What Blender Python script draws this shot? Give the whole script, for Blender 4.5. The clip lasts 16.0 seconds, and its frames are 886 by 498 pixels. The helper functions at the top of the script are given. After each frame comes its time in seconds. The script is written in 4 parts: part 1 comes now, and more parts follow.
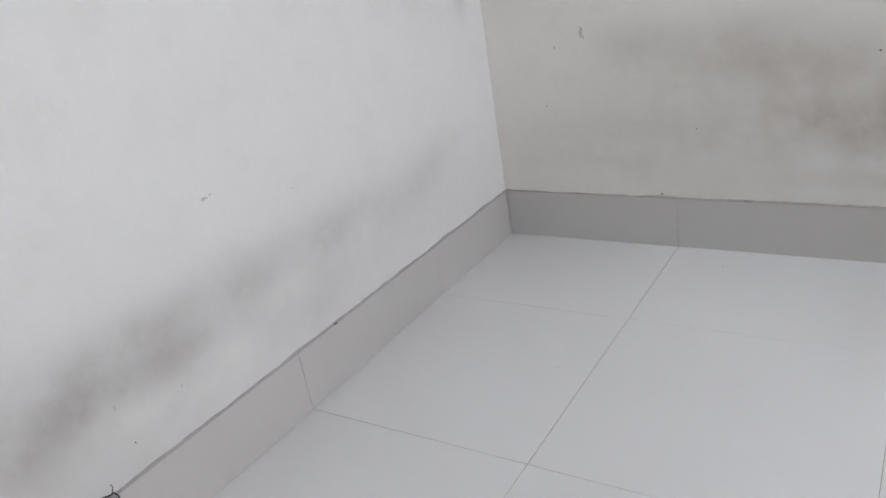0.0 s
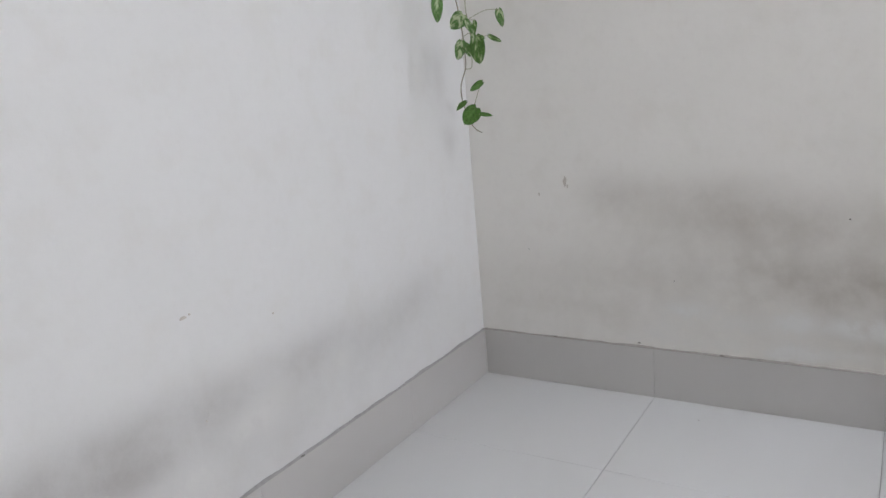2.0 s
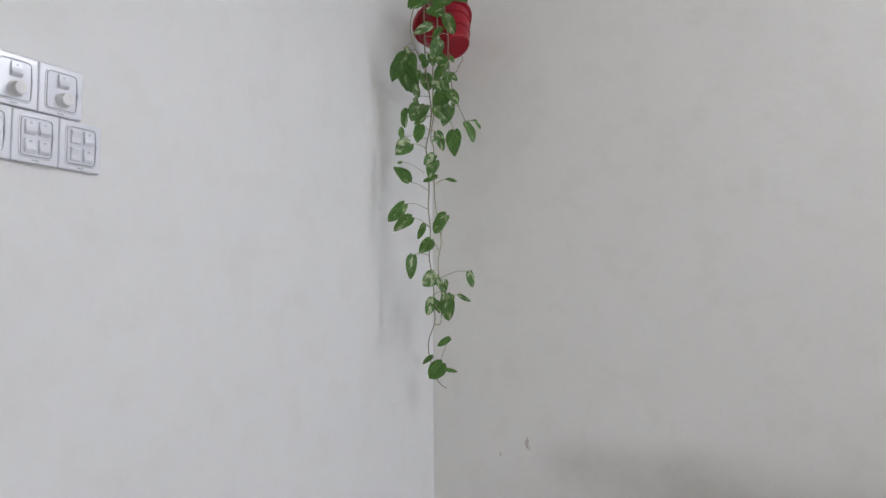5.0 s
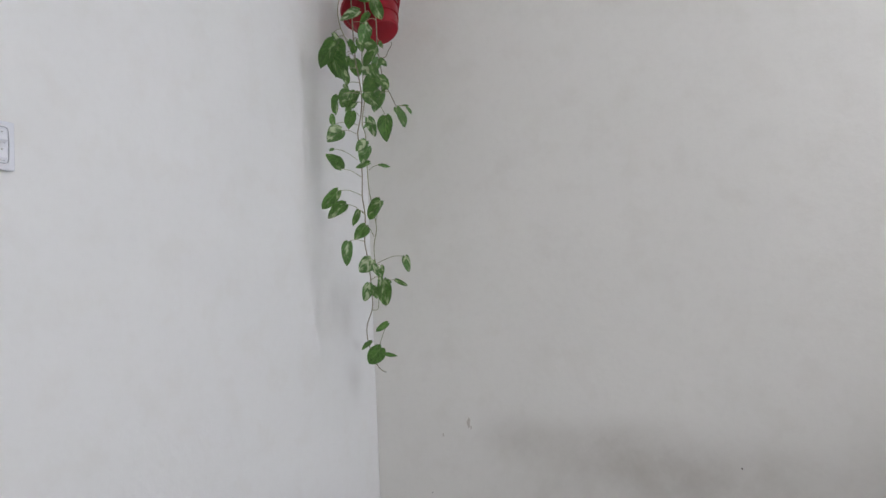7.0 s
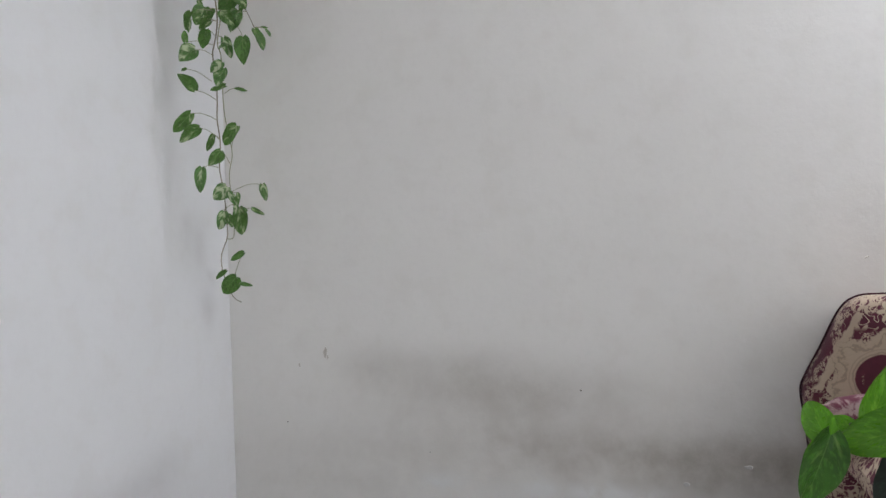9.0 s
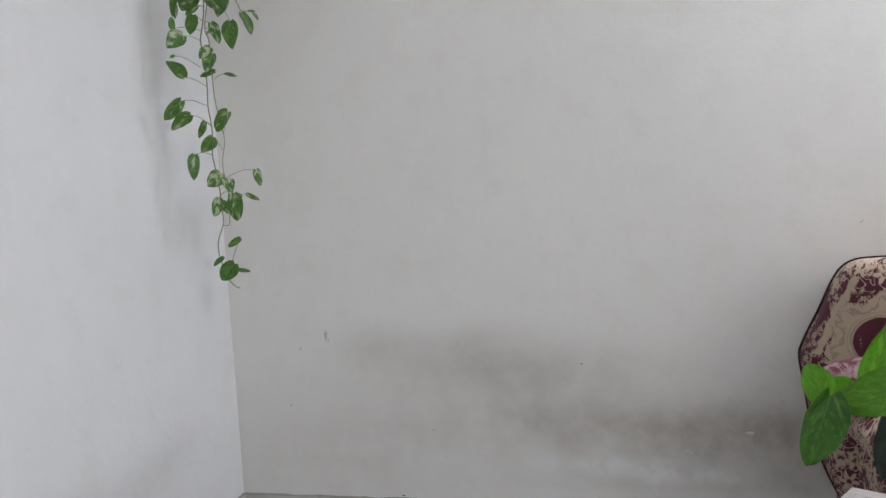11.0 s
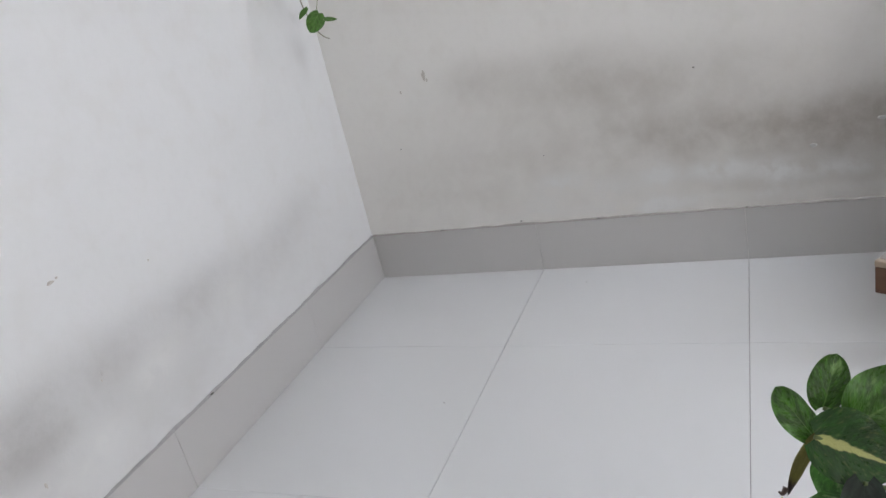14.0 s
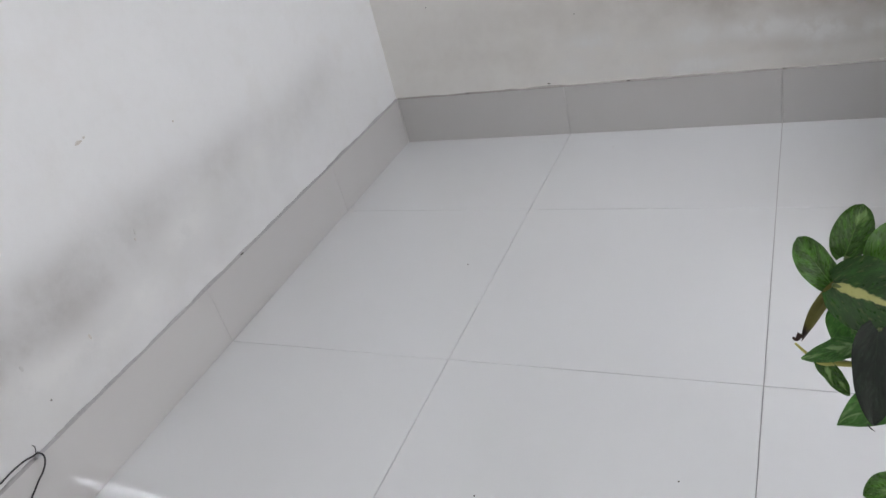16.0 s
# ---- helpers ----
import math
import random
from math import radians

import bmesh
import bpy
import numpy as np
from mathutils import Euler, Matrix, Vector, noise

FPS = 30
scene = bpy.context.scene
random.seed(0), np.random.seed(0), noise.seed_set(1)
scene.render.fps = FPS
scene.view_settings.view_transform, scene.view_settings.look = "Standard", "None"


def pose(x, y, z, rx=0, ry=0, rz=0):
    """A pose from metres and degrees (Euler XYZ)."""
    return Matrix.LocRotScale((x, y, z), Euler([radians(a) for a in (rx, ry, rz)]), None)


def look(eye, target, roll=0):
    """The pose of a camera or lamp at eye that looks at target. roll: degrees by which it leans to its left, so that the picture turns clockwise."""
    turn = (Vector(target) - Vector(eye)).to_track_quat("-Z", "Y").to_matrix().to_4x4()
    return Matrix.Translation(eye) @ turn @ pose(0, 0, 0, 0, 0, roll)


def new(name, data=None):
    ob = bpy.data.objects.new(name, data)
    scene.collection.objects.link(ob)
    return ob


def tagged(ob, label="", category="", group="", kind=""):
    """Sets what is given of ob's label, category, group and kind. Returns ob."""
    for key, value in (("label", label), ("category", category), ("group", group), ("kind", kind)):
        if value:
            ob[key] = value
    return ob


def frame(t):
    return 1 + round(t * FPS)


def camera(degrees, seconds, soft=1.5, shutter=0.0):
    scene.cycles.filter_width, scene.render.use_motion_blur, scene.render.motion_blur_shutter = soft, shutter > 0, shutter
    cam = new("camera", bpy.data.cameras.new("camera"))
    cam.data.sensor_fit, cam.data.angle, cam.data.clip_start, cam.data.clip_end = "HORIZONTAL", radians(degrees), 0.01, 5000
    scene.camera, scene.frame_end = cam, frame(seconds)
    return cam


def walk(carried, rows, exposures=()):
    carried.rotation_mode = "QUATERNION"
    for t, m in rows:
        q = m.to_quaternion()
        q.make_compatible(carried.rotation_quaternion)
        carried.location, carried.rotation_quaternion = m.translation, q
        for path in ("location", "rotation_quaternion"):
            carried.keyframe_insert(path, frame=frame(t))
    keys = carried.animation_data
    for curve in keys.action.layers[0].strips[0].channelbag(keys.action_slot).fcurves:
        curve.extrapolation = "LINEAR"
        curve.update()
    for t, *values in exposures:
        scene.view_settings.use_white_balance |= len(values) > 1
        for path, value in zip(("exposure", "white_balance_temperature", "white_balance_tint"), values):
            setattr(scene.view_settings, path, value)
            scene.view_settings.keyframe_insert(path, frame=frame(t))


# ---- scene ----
cam = camera(60.35, 16.0, soft=1.5)
PATH = [
    (0, (1.2005, -2.1045, 1.0058), (0.1321, -0.6039, 0.2267), -9.90),
    (0.5, (1.1959, -2.1124, 0.9998), (0.1263, -0.5731, 0.3024), -9.73),
    (1, (1.1994, -2.1169, 1.0044), (0.1441, -0.5263, 0.4073), -8.15),
    (1.5, (1.1948, -2.1104, 1.0124), (0.1482, -0.4912, 0.4806), -6.52),
    (2, (1.1863, -2.1116, 1.0147), (0.1528, -0.4624, 0.5541), -4.95),
    (2.5, (1.1799, -2.1103, 1.0205), (0.1549, -0.4285, 0.6725), -4.15),
    (3, (1.1841, -2.1075, 1.0320), (0.1568, -0.4033, 0.8318), -2.86),
    (3.5, (1.1848, -2.1050, 1.0490), (0.1678, -0.3840, 0.9863), -1.61),
    (4, (1.1779, -2.1130, 1.0523), (0.1942, -0.3722, 1.0934), -1.13),
    (4.2, (1.1758, -2.1126, 1.0511), (0.2066, -0.3654, 1.1407), -0.85),
    (6.3, (1.2171, -2.1126, 1.0529), (0.2739, -0.3577, 1.2286), -0.25),
    (6.5, (1.2186, -2.1054, 1.0520), (0.2873, -0.3406, 1.1872), -0.72),
    (7, (1.2313, -2.1077, 1.0530), (0.3903, -0.2963, 1.1610), -2.60),
    (7.5, (1.2353, -2.1083, 1.0430), (0.4605, -0.2651, 1.0907), -2.27),
    (8, (1.2281, -2.0967, 1.0269), (0.4787, -0.2443, 0.9442), -1.46),
    (8.5, (1.2333, -2.1178, 1.0290), (0.6312, -0.2117, 0.9644), -1.10),
    (9, (1.2331, -2.1194, 1.0265), (0.7330, -0.1839, 0.9660), -1.52),
    (9.2, (1.2305, -2.1264, 1.0281), (0.7535, -0.1854, 0.9575), -1.39),
    (11.3, (1.2326, -2.1190, 1.0230), (0.7507, -0.1831, 0.8825), -4.12),
    (11.5, (1.2334, -2.1141, 1.0212), (0.7894, -0.1746, 0.8179), -5.02),
    (12, (1.2351, -2.1033, 1.0177), (0.7337, -0.1940, 0.6968), -5.91),
    (12.5, (1.2342, -2.1056, 1.0180), (0.6171, -0.2549, 0.5773), -7.29),
    (13, (1.2342, -2.1034, 1.0120), (0.5786, -0.3044, 0.4345), -8.59),
    (13.5, (1.2304, -2.1023, 1.0045), (0.5145, -0.3600, 0.3324), -10.97),
    (14, (1.2257, -2.1041, 0.9995), (0.4367, -0.4166, 0.2717), -13.44),
    (14.5, (1.2236, -2.1060, 0.9923), (0.4264, -0.4788, 0.1456), -14.46),
    (15, (1.2229, -2.1097, 0.9892), (0.3708, -0.5531, 0.0667), -15.35),
    (15.5, (1.2213, -2.1107, 0.9842), (0.3348, -0.6106, 0.0022), -16.25),
    (16, (1.2271, -2.1118, 0.9866), (0.3700, -0.6141, -0.0246), -15.22),
]

EXPOSURES = [(0.0, -0.06, 6540, 10), (1.0, -0.10, 6570, 10), (2.0, -0.14, 6530, 10), (3.5, -0.26, 6460, 10), (4.2, -0.25, 6480, 10), (6.3, -0.24, 6480, 10), (7.0, -0.24, 6480, 10), (8.0, -0.28, 6470, 10), (9.0, -0.26, 6430, 10), (11.5, -0.21, 6430, 10), (12.5, -0.12, 6430, 10), (13.5, -0.02, 6460, 10), (14.5, -0.02, 6470, 10), (16.0, -0.05, 6500, 10)]
walk(cam, [(t, look(eye, target, roll)) for t, eye, target, roll in PATH], EXPOSURES)

# ---- room sizes ----
ROOM_X, ROOM_Y, ROOM_Z = 3.7, -4.2, 2.75      # the room corner is the origin
TILE, TILE_X, TILE_Y = 0.60, 0.567, -0.457    # floor joints
SKIRT_H = 0.155
SKIRT_T = 0.009

# ---- world and light ----
world = bpy.data.worlds.new("world")
scene.world = world
world.use_nodes = True
wn = world.node_tree
sky = wn.nodes.new("ShaderNodeTexSky")
sky.sky_type, sky.sun_disc = "NISHITA", False
sky.sun_elevation, sky.sun_rotation = radians(48), radians(200)
wn.nodes["Background"].inputs["Strength"].default_value = 0.12
wn.links.new(sky.outputs[0], wn.nodes["Background"].inputs["Color"])

# No window is seen: the opening and area lamp are added as fill light.
ADDED_WINDOW = (-3.7, -2.5, 1.35, 2.50)             # y0, y1, z0, z1 in the east wall
fill = bpy.data.lights.new("unseen_fill_light", "AREA")
fill.shape, fill.size, fill.size_y = "RECTANGLE", ADDED_WINDOW[1] - ADDED_WINDOW[0], ADDED_WINDOW[3] - ADDED_WINDOW[2]
fill.energy, fill.color = 22, (1.0, 0.965, 0.89)
lamp = new("unseen_fill_light", fill)
lamp.matrix_world = look((ROOM_X + 0.02, (ADDED_WINDOW[0] + ADDED_WINDOW[1]) / 2, (ADDED_WINDOW[2] + ADDED_WINDOW[3]) / 2), (0, (ADDED_WINDOW[0] + ADDED_WINDOW[1]) / 2, (ADDED_WINDOW[2] + ADDED_WINDOW[3]) / 2))
TUBE_STRENGTH = 204


# ---- material helpers ----
def nodes_of(name):
    m = bpy.data.materials.new(name)
    m.use_nodes = True
    return m, m.node_tree, m.node_tree.nodes["Principled BSDF"]


def node(nt, kind, **inputs):
    n = nt.nodes.new(kind)
    for key, value in inputs.items():
        n.inputs[key.replace("_", " ")].default_value = value
    return n


def maths(nt, op, a, b=None, c=None, clamp=False):
    n = nt.nodes.new("ShaderNodeMath")
    n.operation, n.use_clamp = op, clamp
    for i, v in enumerate((a, b, c)):
        if v is None:
            continue
        if isinstance(v, (int, float)):
            n.inputs[i].default_value = v
        else:
            nt.links.new(v, n.inputs[i])
    return n.outputs[0]


def mixed(nt, fac, a, b, blend="MIX"):
    n = nt.nodes.new("ShaderNodeMix")
    n.data_type, n.blend_type = "RGBA", blend
    for i, v in ((0, fac), (6, a), (7, b)):
        if isinstance(v, (int, float)):
            n.inputs[i].default_value = v
        elif isinstance(v, tuple):
            n.inputs[i].default_value = (*v, 1)
        else:
            nt.links.new(v, n.inputs[i])
    return n.outputs[2]


def ramp(nt, fac, lo, hi):
    n = nt.nodes.new("ShaderNodeMapRange")
    n.interpolation_type = "SMOOTHSTEP"
    nt.links.new(fac, n.inputs[0])
    n.inputs[1].default_value, n.inputs[2].default_value = lo, hi
    return n.outputs[0]


def noise_at(nt, vec, scale, detail=4.0, rough=0.55, distort=0.0):
    n = node(nt, "ShaderNodeTexNoise", Scale=scale, Detail=detail, Roughness=rough, Distortion=distort)
    if vec is not None:
        nt.links.new(vec, n.inputs["Vector"])
    return n.outputs["Fac"]


def bump(nt, bsdf, height, strength=0.2, distance=0.002):
    b = node(nt, "ShaderNodeBump", Strength=strength, Distance=distance)
    nt.links.new(height, b.inputs["Height"])
    nt.links.new(b.outputs[0], bsdf.inputs["Normal"])


def simple(name, colour, rough, metal=0.0, grain=30.0, vary=0.12, relief=0.1, spec=0.5):
    m, nt, b = nodes_of(name)
    co = nt.nodes.new("ShaderNodeTexCoord").outputs["Object"]
    n = noise_at(nt, co, grain)
    dark = tuple(c * (1 - vary) for c in colour)
    lite = tuple(min(1, c * (1 + vary)) for c in colour)
    nt.links.new(mixed(nt, n, dark, lite), b.inputs["Base Color"])
    b.inputs["Roughness"].default_value, b.inputs["Metallic"].default_value = rough, metal
    b.inputs["Specular IOR Level"].default_value = spec
    if relief:
        bump(nt, b, n, relief, 0.001)
    return m


# ---- materials ----
def plaster(name, axis, dark, pale, tint, soil=(0.35, 0.313, 0.275)):
    """White wall paint with damp stains and, in places, painted shade. axis: 0 for a wall along x, 1 for one along y.
    dark, pale: soft patches (centre, height, half length, half height, strength); soil: the colour of the stains and
    shade.
    """
    m, nt, b = nodes_of(name)
    pos = nt.nodes.new("ShaderNodeNewGeometry").outputs["Position"]
    sep = nt.nodes.new("ShaderNodeSeparateXYZ")
    nt.links.new(pos, sep.inputs[0])
    wob = maths(nt, "MULTIPLY", maths(nt, "SUBTRACT", noise_at(nt, pos, 3.5, 4, 0.5), 0.5), 0.16)
    along = maths(nt, "ADD", sep.outputs[axis], wob)
    high = maths(nt, "ADD", sep.outputs[2], maths(nt, "MULTIPLY", wob, 0.45))

    def patches(rows):
        total = None
        for c, z, rx, rz, k in rows:
            dx = maths(nt, "DIVIDE", maths(nt, "SUBTRACT", along, c), rx)
            dz = maths(nt, "DIVIDE", maths(nt, "SUBTRACT", high, z), rz)
            dz = maths(nt, "ADD", maths(nt, "MULTIPLY", dz, 1.05), maths(nt, "MULTIPLY", maths(nt, "ABSOLUTE", dz), 0.15))
            d2 = maths(nt, "ADD", maths(nt, "MULTIPLY", dx, dx), maths(nt, "MULTIPLY", dz, dz))
            g = maths(nt, "MULTIPLY", maths(nt, "EXPONENT", maths(nt, "MULTIPLY", d2, -1.0)), k)
            total = g if total is None else maths(nt, "ADD", total, g)
        return total
    cloud = noise_at(nt, pos, 7.0, 6, 0.62)
    fine = noise_at(nt, pos, 55.0, 4, 0.6)
    stain_and_shade = maths(nt, "MULTIPLY", patches(dark), maths(nt, "ADD", maths(nt, "MULTIPLY", ramp(nt, cloud, 0.28, 0.70), 0.46), 0.55), clamp=True)
    base = mixed(nt, cloud, tuple(c * 0.955 for c in tint), tint)
    base = mixed(nt, maths(nt, "MULTIPLY", ramp(nt, fine, 0.45, 0.75), 0.05), base, (0.55, 0.53, 0.50))
    blot = maths(nt, "MULTIPLY", ramp(nt, noise_at(nt, pos, 10.0, 4, 0.5), 0.48, 0.70), 0.10 if len(pale) > 2 else 0.05)
    base = mixed(nt, blot, base, (0.60, 0.555, 0.485))
    base = mixed(nt, stain_and_shade, base, soil)
    if pale:
        lime = maths(nt, "MULTIPLY", patches(pale), ramp(nt, noise_at(nt, pos, 14.0, 5, 0.6), 0.26, 0.60), clamp=True)
        base = mixed(nt, lime, base, (0.74, 0.735, 0.725))
    nt.links.new(base, b.inputs["Base Color"])
    b.inputs["Roughness"].default_value = 0.62
    b.inputs["Specular IOR Level"].default_value = 0.3
    bump(nt, b, maths(nt, "ADD", maths(nt, "MULTIPLY", cloud, 2.0), fine), 0.22, 0.0025)
    return m


WALL_TINT = (0.793, 0.793, 0.795)
# Each wall's broadest low patch is damp plus painted light falloff towards the floor.
mat_wall_back = plaster("plaster_back", 0,
    [(0.47, 0.625, 0.11, 0.065, 0.32), (0.72, 0.61, 0.22, 0.075, 0.36), (1.00, 0.56, 0.26, 0.080, 0.28), (0.90, 0.41, 0.14, 0.060, 0.14), (1.17, 0.40, 0.22, 0.060, 0.26), (1.48, 0.39, 0.26, 0.075, 0.28),
     # Patches at x 1.75 and 1.9 also paint shade beside and behind the armchair.
     (1.75, 0.39, 0.30, 0.110, 0.36), (1.55, 0.27, 0.45, 0.11, 0.36), (0.75, 0.47, 0.42, 0.14, 0.14), (1.9, 0.62, 0.5, 0.2, 0.2), (1.25, 0.32, 1.0, 0.25, 0.42), (0.28, 0.26, 0.22, 0.14, 0.12)],
    [(0.66, 0.28, 0.06, 0.035, 1.0), (0.61, 0.22, 0.05, 0.025, 0.8), (0.80, 0.25, 0.08, 0.03, 0.6), (0.95, 0.28, 0.05, 0.045, 1.0), (0.97, 0.20, 0.06, 0.03, 1.0), (1.12, 0.275, 0.07, 0.035, 0.9),
     (1.27, 0.25, 0.06, 0.045, 0.9), (1.42, 0.25, 0.09, 0.03, 0.7), (1.05, 0.19, 0.6, 0.02, 0.5), (1.15, 0.28, 0.35, 0.035, 0.5)], (0.868, 0.850, 0.822))
# Patches at -0.28, 1.45 and -0.27, 1.20 paint in part of the plant's shadow.
mat_wall_left = plaster("plaster_left", 1,
    [(-0.36, 0.40, 0.10, 0.08, 0.24), (-0.50, 0.37, 0.12, 0.07, 0.18), (-0.68, 0.38, 0.13, 0.07, 0.22), (-0.88, 0.39, 0.15, 0.07, 0.26), (-1.12, 0.40, 0.15, 0.065, 0.24), (-1.35, 0.39, 0.15, 0.08, 0.36),
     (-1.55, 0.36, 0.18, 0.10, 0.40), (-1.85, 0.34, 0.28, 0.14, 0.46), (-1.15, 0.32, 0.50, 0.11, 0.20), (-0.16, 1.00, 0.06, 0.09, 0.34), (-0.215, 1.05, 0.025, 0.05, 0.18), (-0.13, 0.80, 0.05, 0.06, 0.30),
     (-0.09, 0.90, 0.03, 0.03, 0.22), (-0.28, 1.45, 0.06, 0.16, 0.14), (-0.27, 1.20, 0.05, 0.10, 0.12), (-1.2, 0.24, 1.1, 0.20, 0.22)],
    [(-1.02, 0.31, 0.10, 0.05, 0.8), (-1.45, 0.26, 0.2, 0.05, 0.8), (-1.22, 0.24, 0.08, 0.04, 0.7), (-0.72, 0.33, 0.06, 0.04, 0.6)], WALL_TINT, (0.335, 0.318, 0.308))
mat_wall_plain = plaster("plaster_plain", 0, [(2.2, 0.3, 0.5, 0.15, 0.2)], [], WALL_TINT)
mat_ceiling = simple("ceiling_paint", (0.86, 0.86, 0.85), 0.7, 0, 8, 0.03, 0.05)


def tile_material(name, colour, rough, vary):
    m, nt, b = nodes_of(name)
    pos = nt.nodes.new("ShaderNodeNewGeometry").outputs["Position"]
    rnd = nt.nodes.new("ShaderNodeObjectInfo").outputs["Random"]
    cloud = noise_at(nt, pos, 3.0, 5)
    dust = noise_at(nt, pos, 140.0, 3, 0.7)
    base = mixed(nt, cloud, tuple(c * (1 - vary) for c in colour), colour)
    base = mixed(nt, maths(nt, "MULTIPLY", rnd, 0.05), base, tuple(c * 0.8 for c in colour))
    base = mixed(nt, maths(nt, "MULTIPLY", ramp(nt, dust, 0.60, 0.78), 0.10), base, (0.45, 0.43, 0.40))
    nt.links.new(base, b.inputs["Base Color"])
    r = maths(nt, "ADD", maths(nt, "MULTIPLY", noise_at(nt, pos, 9.0, 5), 0.04), rough)
    nt.links.new(r, b.inputs["Roughness"])
    b.inputs["Coat Weight"].default_value = 1.0
    b.inputs["Coat Roughness"].default_value = 0.006
    b.inputs["Specular IOR Level"].default_value = 0.12
    ripple = node(nt, "ShaderNodeBump", Strength=0.02, Distance=0.002)
    nt.links.new(noise_at(nt, pos, 30.0, 2), ripple.inputs["Height"])
    nt.links.new(ripple.outputs[0], b.inputs["Coat Normal"])
    b.inputs["Coat IOR"].default_value = 1.75
    return m


mat_tile = tile_material("floor_tile", (0.64, 0.645, 0.651), 0.30, 0.03)
mat_skirt = tile_material("skirting_tile", (0.552, 0.538, 0.528), 0.30, 0.04)
mat_grout = simple("grout", (0.32, 0.31, 0.31), 0.9, 0, 120, 0.3, 0.3)
mat_mortar = simple("mortar", (0.36, 0.34, 0.32), 0.9, 0, 90, 0.3, 0.5)
# Copy of the mortar for the lit west edge, toned slightly cooler.
mat_mortar_west = simple("mortar_west", (0.36, 0.35, 0.35), 0.85, 0, 90, 0.25, 0.5)
mat_plastic = simple("white_plastic", (0.755, 0.77, 0.825), 0.2, 0, 40, 0.02, 0.02)
mat_plastic_in = simple("white_plastic_panel", (0.69, 0.705, 0.765), 0.22, 0, 40, 0.02, 0.02)
mat_chrome = simple("chrome_line", (0.75, 0.76, 0.79), 0.28, 1.0, 60, 0.05, 0)
mat_rim = simple("grey_rim", (0.36, 0.38, 0.43), 0.3, 0.4, 60, 0.05, 0)
mat_knob = simple("knob_plastic", (0.66, 0.66, 0.67), 0.35, 0, 60, 0.04, 0.03)
mat_dark = simple("dark_socket", (0.02, 0.02, 0.02), 0.6, 0, 60, 0.1, 0)
mat_mark = simple("grey_print", (0.42, 0.42, 0.43), 0.5, 0, 60, 0.1, 0)
mat_red = simple("red_plastic", (0.29, 0.006, 0.017), 0.36, 0, 14, 0.16, 0.05, 0.3)
mat_soil = simple("soil", (0.035, 0.025, 0.018), 0.95, 0, 60, 0.5, 1.0)
mat_wire_and_shade = simple("cable_and_shade_black", (0.012, 0.012, 0.013), 0.45, 0, 60, 0.2, 0.05)
mat_clip = simple("metal_clip", (0.45, 0.45, 0.46), 0.35, 1.0, 60, 0.2, 0.1)
mat_string = simple("hanger_string", (0.34, 0.27, 0.20), 0.8, 0, 200, 0.3, 0.3)
mat_pot_clay = simple("brown_pot", (0.16, 0.07, 0.04), 0.6, 0, 20, 0.2, 0.2)
mat_chip = simple("bare_plaster", (0.57, 0.53, 0.49), 0.9, 0, 200, 0.3, 0.6)
mat_lime = simple("flaking_paint", (0.55, 0.54, 0.53), 0.8, 0, 200, 0.05, 0.4)
mat_crumb = simple("dirt_crumb", (0.10, 0.09, 0.08), 0.9, 0, 300, 0.3, 0.3)
mat_frame = simple("window_paint", (0.7, 0.7, 0.7), 0.4, 0, 30, 0.05, 0.05)
mat_metal_paint = simple("lamp_metal", (0.78, 0.78, 0.77), 0.4, 0, 30, 0.04, 0.03)

mat_tube, _nt, _b = nodes_of("lit_tube")
_b.inputs["Base Color"].default_value = (0.9, 0.9, 0.9, 1)
_b.inputs["Emission Color"].default_value = (0.885, 0.915, 1.0, 1)
_b.inputs["Emission Strength"].default_value = TUBE_STRENGTH

mat_glass, _nt, _b = nodes_of("window_glass")
_b.inputs["Base Color"].default_value = (0.95, 0.97, 0.97, 1)
_b.inputs["Transmission Weight"].default_value = 1.0
_b.inputs["Roughness"].default_value = 0.02


